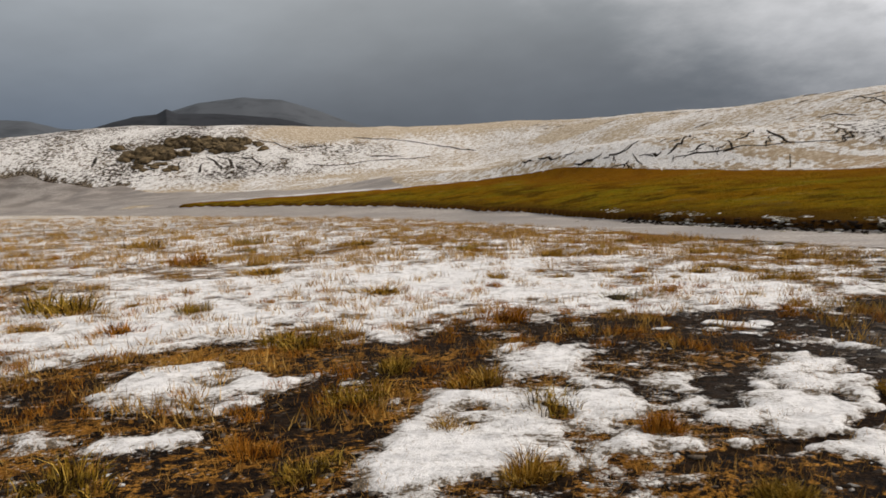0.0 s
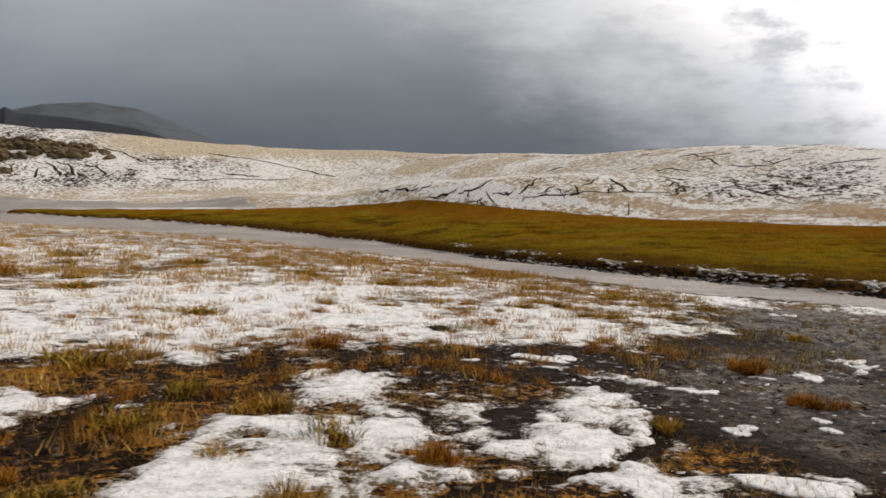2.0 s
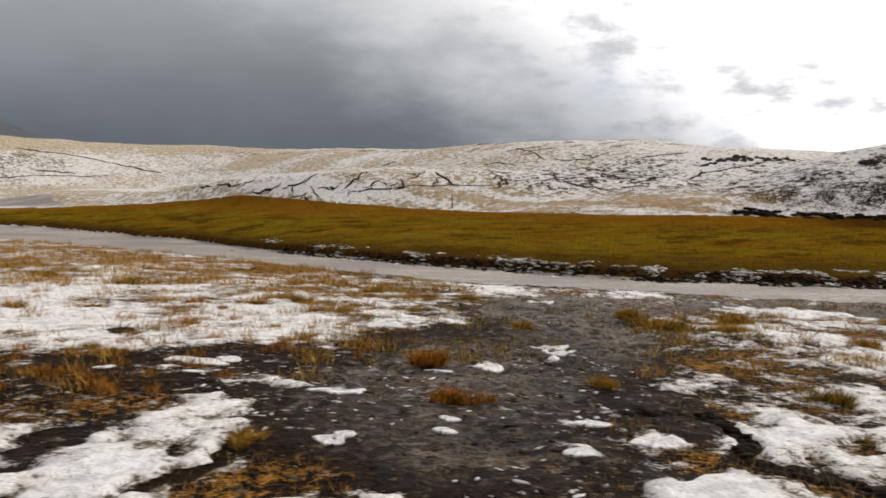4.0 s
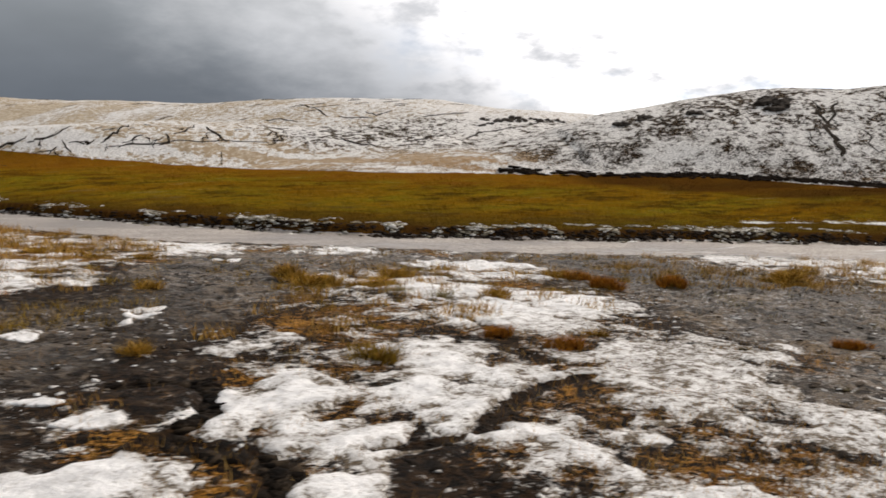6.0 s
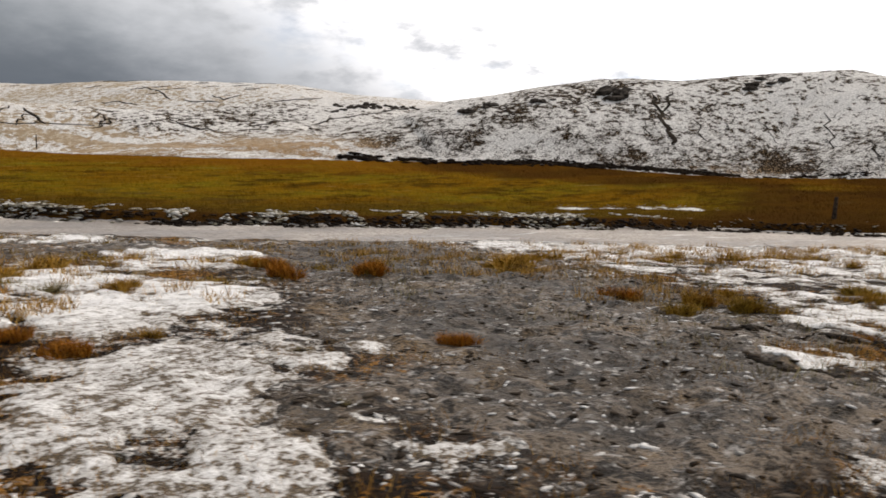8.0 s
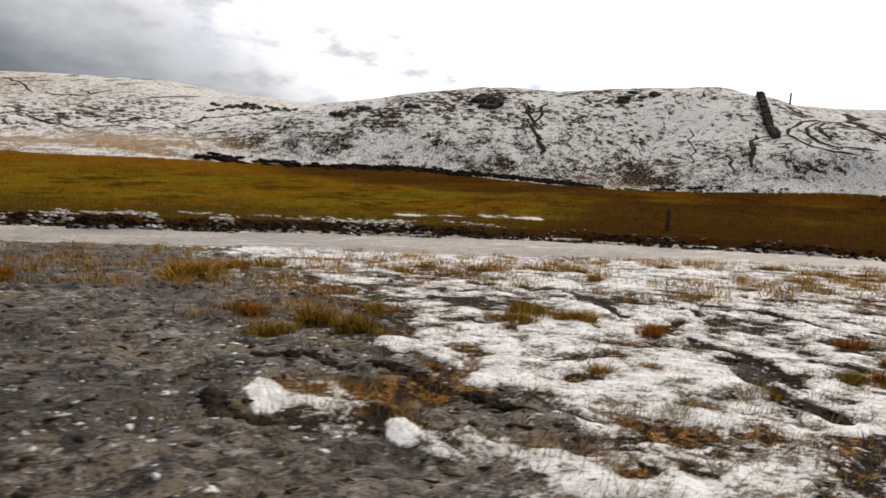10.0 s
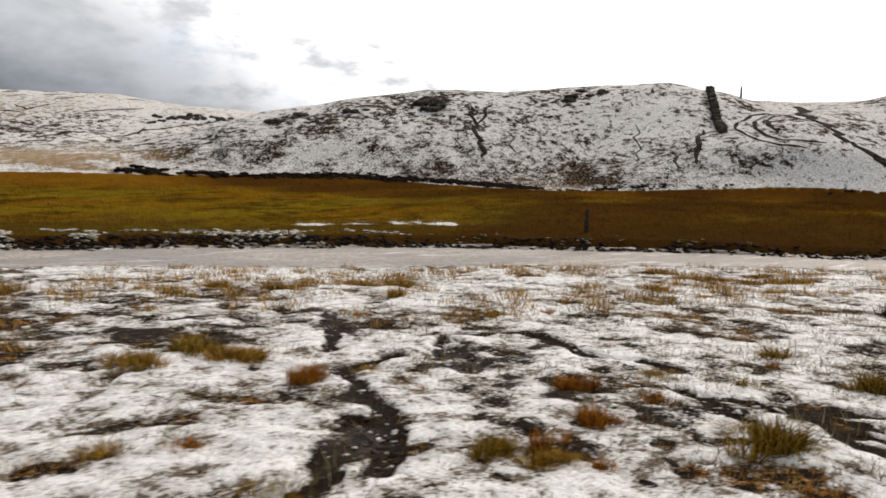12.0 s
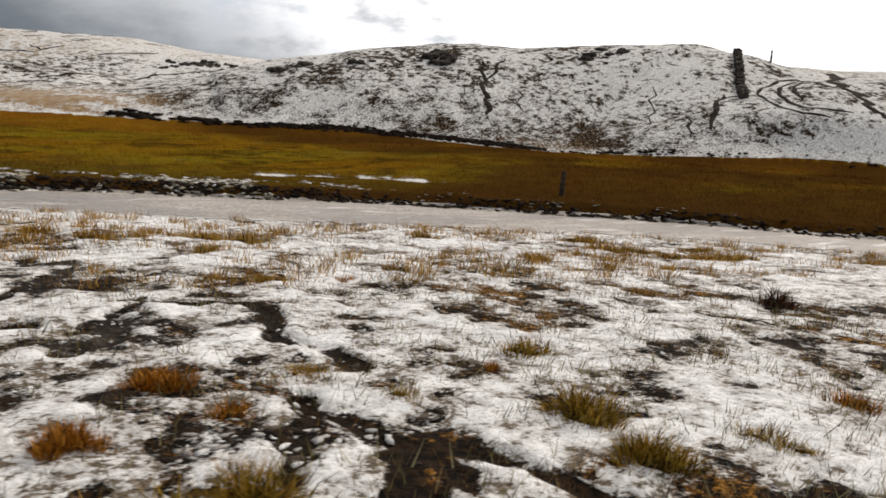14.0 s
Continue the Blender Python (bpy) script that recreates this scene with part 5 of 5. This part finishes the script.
def rill(line, half, tall):
    fine = []
    for (xa, ya), (xb, yb) in zip(line, line[1:]):
        n = max(1, int(math.hypot(xb - xa, yb - ya) / 0.3))
        fine += [(xa + (xb - xa) * k / n, ya + (yb - ya) * k / n) for k in range(n)]
    fine.append(line[-1])
    p = np.array(fine)
    d = np.gradient(p, axis=0)
    d /= np.maximum(np.hypot(d[:, 0], d[:, 1]), 1e-6)[:, None]
    s = np.arange(len(p))
    w = half * (1 + 0.5 * vnoise(s / 2.3, p[:, 0], 61)) * np.clip(np.minimum(s + 1, len(p) - s) / 4, 0.3, 1)
    rows = []
    for a, b in ((-1, -0.06), (-0.5, tall), (0.5, tall), (1, -0.06)):
        x, y = p[:, 0] - d[:, 1] * w * a, p[:, 1] + d[:, 0] * w * a
        rows.append(np.stack([x, y, height_at(x, y) + b], 1))
    v = np.stack(rows, 1).reshape(-1, 3)
    k = (np.arange(len(p) - 1)[:, None] * 4 + np.arange(3)[None]).ravel()
    ob = mesh_object("rill", v, np.stack([k, k + 1, k + 5, k + 4], 1), M_RILL)
    return tagged(ob, "narrow black eroded rill across the snowy slope", "rill", "rills on the slopes")


def jagged(line, jag):
    """The same line, broken into short steps."""
    out = [line[0]]
    for (xa, ya), (xb, yb) in zip(line, line[1:]):
        out += zigzag(xa, ya, xb, yb, jag)[1:]
    return out


for line in STROKES_FRONT + STROKES_BACK:
    rill(jagged(line, 0.24), rill_rng.uniform(0.15, 0.24), 0.05)
    for k in range(rill_rng.randrange(1, 3)):
        (xa, ya), (xb, yb) = line[0], line[-1]
        u = rill_rng.uniform(0.2, 0.8)
        xc, yc = xa + (xb - xa) * u, ya + (yb - ya) * u
        rill(zigzag(xc, yc, xc - rill_rng.uniform(0.4, 1.5), yc + rill_rng.uniform(-1.0, 0.6), 0.2), rill_rng.uniform(0.08, 0.14), 0.04)
for line in STROKES_WEST:
    rill(jagged(line, 0.3), rill_rng.uniform(0.26, 0.38), 0.05)
for line, half in zip(LINES_LONG, (0.10, 0.20, 0.40, 0.24)):
    rill(jagged(line, 0.12), half, 0.04)
# shorter rills on the slopes between them
for k in range(34):
    u = rill_rng.uniform(1.2, 6.6)
    i, f = int(u), u % 1
    xa = RIDGE_BACK[i][0] * (1 - f) + RIDGE_BACK[i + 1][0] * f - rill_rng.uniform(1, 13)
    ya = RIDGE_BACK[i][1] * (1 - f) + RIDGE_BACK[i + 1][1] * f - rill_rng.uniform(1, 13)
    a, long = rill_rng.uniform(-0.9, 0.5), rill_rng.uniform(0.8, 2.6)
    rill(zigzag(xa, ya, xa + long * math.cos(a), ya + long * math.sin(a), 0.3), rill_rng.uniform(0.12, 0.26), 0.05)
for k in range(16):
    xa, ya = rill_rng.uniform(8, 36), rill_rng.uniform(0, 1)
    ya = float(np.interp(xa, [q[0] for q in RIDGE_FRONT], [q[1] for q in RIDGE_FRONT])) - 2.0 - 5.5 * ya
    a, long = rill_rng.uniform(-2.6, -1.2), rill_rng.uniform(0.8, 2.4)
    rill(zigzag(xa, ya, xa + long * math.cos(a), ya + long * math.sin(a), 0.25), rill_rng.uniform(0.08, 0.15), 0.04)
for line, half in zip(LINES_EAST, (0.30, 0.17, 0.30, 0.10, 0.18)):
    rill(jagged(line, 0.10), half, 0.03)
    for k in range(3):
        u = rill_rng.random()
        xc, yc = line[0][0] + (line[-1][0] - line[0][0]) * u, line[0][1] + (line[-1][1] - line[0][1]) * u
        rill(zigzag(xc, yc, xc + rill_rng.uniform(-1.2, 1.2), yc + rill_rng.uniform(-1.2, 1.2), 0.2), 0.45 * half, 0.03)
# thin veins down the eastern hill
for k in range(18):
    u = rill_rng.uniform(1.5, 7.9)
    i, f = int(u), u % 1
    d = rill_rng.uniform(2, 15)
    xa = RIDGE_EAST[i][0] * (1 - f) + RIDGE_EAST[i + 1][0] * f - 0.77 * d
    ya = RIDGE_EAST[i][1] * (1 - f) + RIDGE_EAST[i + 1][1] * f - 0.64 * d
    a, long = rill_rng.uniform(3.3, 4.5), rill_rng.uniform(1.0, 4.0)
    rill(zigzag(xa, ya, xa + long * math.cos(a), ya + long * math.sin(a), 0.14), rill_rng.uniform(0.05, 0.10), 0.03)
gully = rill(jagged(GULLY_EAST, 0.25), 0.50, 0.05)
gully.name = "gully"
tagged(gully, "broad black eroded gully between two snowy hills", "gully")
for line in TRACKS_EAST:
    track = rill(line, 0.21, 0.035)
    track.name = "wheel_track"
    tagged(track, "dark wheel track bending over the snowy saddle", "wheel track", "wheel tracks on the saddle")


def field_clods(name, n, accept, size, material, label, seed, squash=0.32):
    """Small lumps of soil over the trodden ground, as one object."""
    rng = np.random.default_rng(seed)
    base = lump_mesh("clod", seed, squash, 0.5, 1)
    co = np.array([v.co[:] for v in base.vertices])
    tri = np.array([p.vertices[:] for p in base.polygons])
    bpy.data.meshes.remove(base)
    x, y = rng.uniform(-3, 32, n * 6), -1 + 17 * rng.uniform(0, 1, n * 6) ** 1.4
    ok = accept(x, y)
    x, y = x[ok][:n], y[ok][:n]
    m = len(x)
    z = height_at(x, y)
    s = size[0] + (size[1] - size[0]) * rng.uniform(0, 1, m) ** 2.5
    a, st = rng.uniform(0, 2 * np.pi, m), rng.uniform(1.0, 2.4, m)
    px, py = co[None, :, 0] * (s * st)[:, None], co[None, :, 1] * s[:, None]
    v = np.stack([x[:, None] + px * np.cos(a)[:, None] - py * np.sin(a)[:, None], y[:, None] + px * np.sin(a)[:, None] + py * np.cos(a)[:, None], z[:, None] + co[None, :, 2] * s[:, None]], -1)
    f = (np.arange(m)[:, None, None] * len(co) + tri).reshape(-1, 3)
    return tagged(mesh_object(name, v.reshape(-1, 3), f, material), label, "clods", kind="stuff")


M_CRUMB = crumb_material("snow_crumb", (0.16, 0.14, 0.12), (0.40, 0.385, 0.365), (0.74, 0.735, 0.73))
M_CLOD = crumb_material("soil_clod", (0.010, 0.0075, 0.0055), (0.042, 0.032, 0.024), (0.140, 0.112, 0.086))
M_CRUST = crumb_material("crust_bit", (0.30, 0.28, 0.26), (0.56, 0.55, 0.54), (0.86, 0.86, 0.86))
# near-black, holds the shade below the snow's rim as colour
M_RIM_SHADE = crumb_material("rim_shade", (0.004, 0.003, 0.002), (0.014, 0.010, 0.007), (0.045, 0.033, 0.022))
field_clods("soil_clods", 11000, lambda x, y: grid_value(SNOW, x, y) < 0.05, (0.010, 0.040), M_CLOD, "dark clods of trodden wet soil", 51)


field_clods("snow_crumbs", 3600, lambda x, y: (grid_value(SNOW, x, y) < 0.05) & (vnoise(x / 0.9, y / 0.9, 96) > 0.35 - 0.4 * step(x, 10, 15)), (0.007, 0.026), M_CRUMB, "small crumbs of white hail snow strewn on bare soil", 52)


field_clods("snow_bits", 2600, lambda x, y: (grid_value(SNOW, x, y) < 0.05) & (x > 6.5) & (x < 32) & (y < 9) & (vnoise(x / 1.1, y / 1.1, 98) > -0.1), (0.008, 0.036), M_CRUST, "flat broken bits of hail crust on the mud", 53, 0.22)


# dark clods added along snow edges to draw their undercut shadow
EDGES = [
    ([(10.62, 6.24), (10.98, 6.16), (11.27, 5.91), (11.27, 5.40), (11.13, 5.04), (10.88, 4.80)], 420),
    ([(10.73, 4.58), (10.88, 4.17), (11.18, 3.93), (11.17, 3.59), (10.99, 3.20)], 420),
    ([(19.95, 2.63), (19.73, 2.13), (19.86, 1.83)], 220),
    ([(20.88, 3.43), (21.34, 3.03), (21.63, 2.54), (21.40, 1.83), (21.36, 0.97)], 420),
]
for k, (line, count) in enumerate(EDGES):
    clods("rim_shade_clods", count, line, 0.034, (0.020, 0.058), M_RIM_SHADE, "dark clods standing for undercut shade beside crusted snow", 71 + k, 0.6, -1.5)


# ---- loose plates of crusted snow on the bare soil ----
PLATES = [
    (10.32, 5.19, 0.21, 0.15), (9.52, 5.01, 0.13, 0.11), (11.45, 9.46, 0.24, 0.20), (10.06, 8.56, 0.20, 0.14),
    (10.08, 5.88, 0.19, 0.10), (7.68, 5.79, 0.13, 0.08), (9.43, 8.59, 0.17, 0.09), (8.03, 7.57, 0.30, 0.13),
    (6.44, 9.61, 0.20, 0.12), (6.56, 8.80, 0.16, 0.10), (7.00, 9.52, 0.15, 0.12), (8.68, 5.84, 0.10, 0.06),
    (8.86, 6.31, 0.10, 0.05), (7.35, 4.25, 0.42, 0.20), (7.82, 5.84, 0.09, 0.06), (6.69, 9.45, 0.30, 0.12),
    (5.61, 9.25, 0.13, 0.08), (11.53, 9.95, 0.26, 0.16), (14.58, 17.15, 0.30, 0.35), (14.64, 20.63, 0.70, 0.40),
    (18.19, 18.90, 0.50, 0.40), (19.49, 14.19, 0.90, 0.30),
]
PLATES_TURNED = [(20.22, 2.38, 0.45, 0.14), (20.48, 1.20, 0.24, 0.11)]
plate_rng = random.Random(61)


def snow_plate(x, y, a, b, turn):
    """A flat ragged crust with a broken rim, a few centimetres thick."""
    n, rings, seed = 40, (0.35, 0.65, 0.86, 0.97, 1.0, 1.0), plate_rng.uniform(0, 90)
    c, t = math.cos(radians(turn)), math.sin(radians(turn))
    tall = 0.014 + 0.020 * min(a, b) ** 0.7
    places, snow = [(0, 0, tall)], [0.6]
    for k, r in enumerate(rings):
        for i in range(n):
            w = 2 * math.pi * i / n
            rag = 1 + 0.24 * noise.noise(Vector((math.cos(w) * 1.3 + seed, math.sin(w) * 1.3, 0))) + 0.13 * noise.noise(Vector((math.cos(w) * 4 + seed, math.sin(w) * 4, 3)))
            u, v = r * rag * a * math.cos(w), r * rag * b * math.sin(w)
            z = (tall, tall, tall * 0.95, tall * 0.75, tall * 0.4, -0.03)[k] + (0.006 * noise.noise(Vector((u * 9 + seed, v * 9, 1))) if k < 4 else 0)
            px, py = u * c - v * t, u * t + v * c
            places.append((px, py, z + float(height_at(x + px, y + py)) - float(height_at(x, y))))
            snow.append((0.6, 0.55, 0.45, 0.35, 0.25, 0.2)[k])
    tris = [(0, 1 + i, 1 + (i + 1) % n) for i in range(n)]
    for k in range(len(rings) - 1):
        for i in range(n):
            q, w = 1 + k * n + i, 1 + k * n + (i + 1) % n
            tris += [(q, q + n, w + n), (q, w + n, w)]
    ob = mesh_object("snow_plate", places, tris, M_SNOW, {"snow": snow})
    ob.location = (x, y, float(height_at(x, y)))
    size = "broad" if a > 0.25 else "small"
    return tagged(ob, f"{size} ragged plate of white crusted snow on wet soil", "snow", "loose snow plates")


for x, y, a, b in PLATES:
    snow_plate(x, y, a, b, -22)
for x, y, a, b in PLATES_TURNED:
    snow_plate(x, y, a, b, 62)


# ---- the dark stone wall that runs down the eastern hill ----
def stone_wall(x0, y0, x1, y1, width, tall):
    ob = new("stone_wall")
    n = 26
    length = math.hypot(x1 - x0, y1 - y0)
    ux, uy = (x1 - x0) / length, (y1 - y0) / length
    ob.location = (x1, y1, float(height_at(x1, y1)))
    bm = bmesh.new()
    rows = []
    for k in range(n + 1):
        x, y = x0 + (x1 - x0) * k / n, y0 + (y1 - y0) * k / n
        z = float(height_at(x, y))
        w, h = width * 0.50 * (1 + 0.07 * math.sin(k * 1.7)), tall * (0.80 + 0.12 * math.sin(k * 2.3 + 1))
        ring = [bm.verts.new((x - uy * a - x1, y + ux * a - y1, z + b - ob.location.z)) for a, b in ((-w, -0.3), (-w * 0.85, h), (w * 0.85, h), (w, -0.3))]
        rows.append(ring)
    for a, b in zip(rows, rows[1:]):
        for k in range(3):
            bm.faces.new((a[k], a[k + 1], b[k + 1], b[k]))
    bm.faces.new(rows[0])
    bm.faces.new(rows[-1][::-1])
    part("core", bm, M_WALLSTONE, ob)
    rng = random.Random(9)
    stones = [lump_mesh("stone", 40 + s, 0.8, 0.25, 1) for s in range(3)]
    for me in stones:
        me.materials.append(M_WALLSTONE)
    for k in range(220):
        u, side, v = rng.random(), rng.choice((-1, 0, 1)), rng.random()
        x, y = x0 + (x1 - x0) * u, y0 + (y1 - y0) * u
        off = side * width * 0.42 if side else rng.uniform(-0.4, 0.4) * width
        h = tall * (v * 0.85 if side else 0.86)
        st = part("stone", stones[rng.randrange(3)], None, ob)
        s = rng.uniform(0.08, 0.15)
        st.matrix_local = Matrix.Translation((x - uy * off - x1, y + ux * off - y1, float(height_at(x, y)) + h - ob.location.z)) @ Euler((0, 0, rng.uniform(0, 6.28))).to_matrix().to_4x4() @ Matrix.Diagonal((s * 1.3, s, s * 0.8, 1))
    return tagged(ob, "dark dry stone wall running down the snowy hill", "wall")


stone_wall(88.4, 28.4, 78.7, 22.5, 0.62, 0.50)


# ---- posts ----
def post(x, y, tall, thick, lean, label):
    bm = bmesh.new()
    rings, sides = 7, 8
    for r in range(rings):
        u = r / (rings - 1)
        for s in range(sides):
            a = 2 * math.pi * s / sides
            k = thick * (1 - 0.25 * u) * (1 + 0.14 * noise.noise(Vector((math.cos(a), math.sin(a), u * 4 + x))))
            bm.verts.new((math.cos(a) * k + lean * u * tall + 0.02 * math.sin(5 * u), math.sin(a) * k, -0.2 + u * (tall + 0.2)))
    bm.verts.ensure_lookup_table()
    for r in range(rings - 1):
        for s in range(sides):
            t = (s + 1) % sides
            bm.faces.new([bm.verts[r * sides + s], bm.verts[r * sides + t], bm.verts[(r + 1) * sides + t], bm.verts[(r + 1) * sides + s]])
    bm.faces.new([bm.verts[(rings - 1) * sides + s] for s in range(sides)])
    me = bpy.data.meshes.new("fence_post")
    bm.to_mesh(me)
    bm.free()
    me.materials.append(M_POST)
    ob = new("fence_post", me)
    ob.location = (x, y, float(height_at(x, y)))
    return tagged(ob, label, "post")


post(49.3, 15.1, 1.0, 0.11, 0.10, "leaning dark wooden post at the meadow's edge")
post(27.9, 66.9, 1.1, 0.055, 0.04, "lone weathered post beyond the meadow")
post(91.0, 26.6, 1.0, 0.10, 0.0, "short post on the eastern hill's crest")
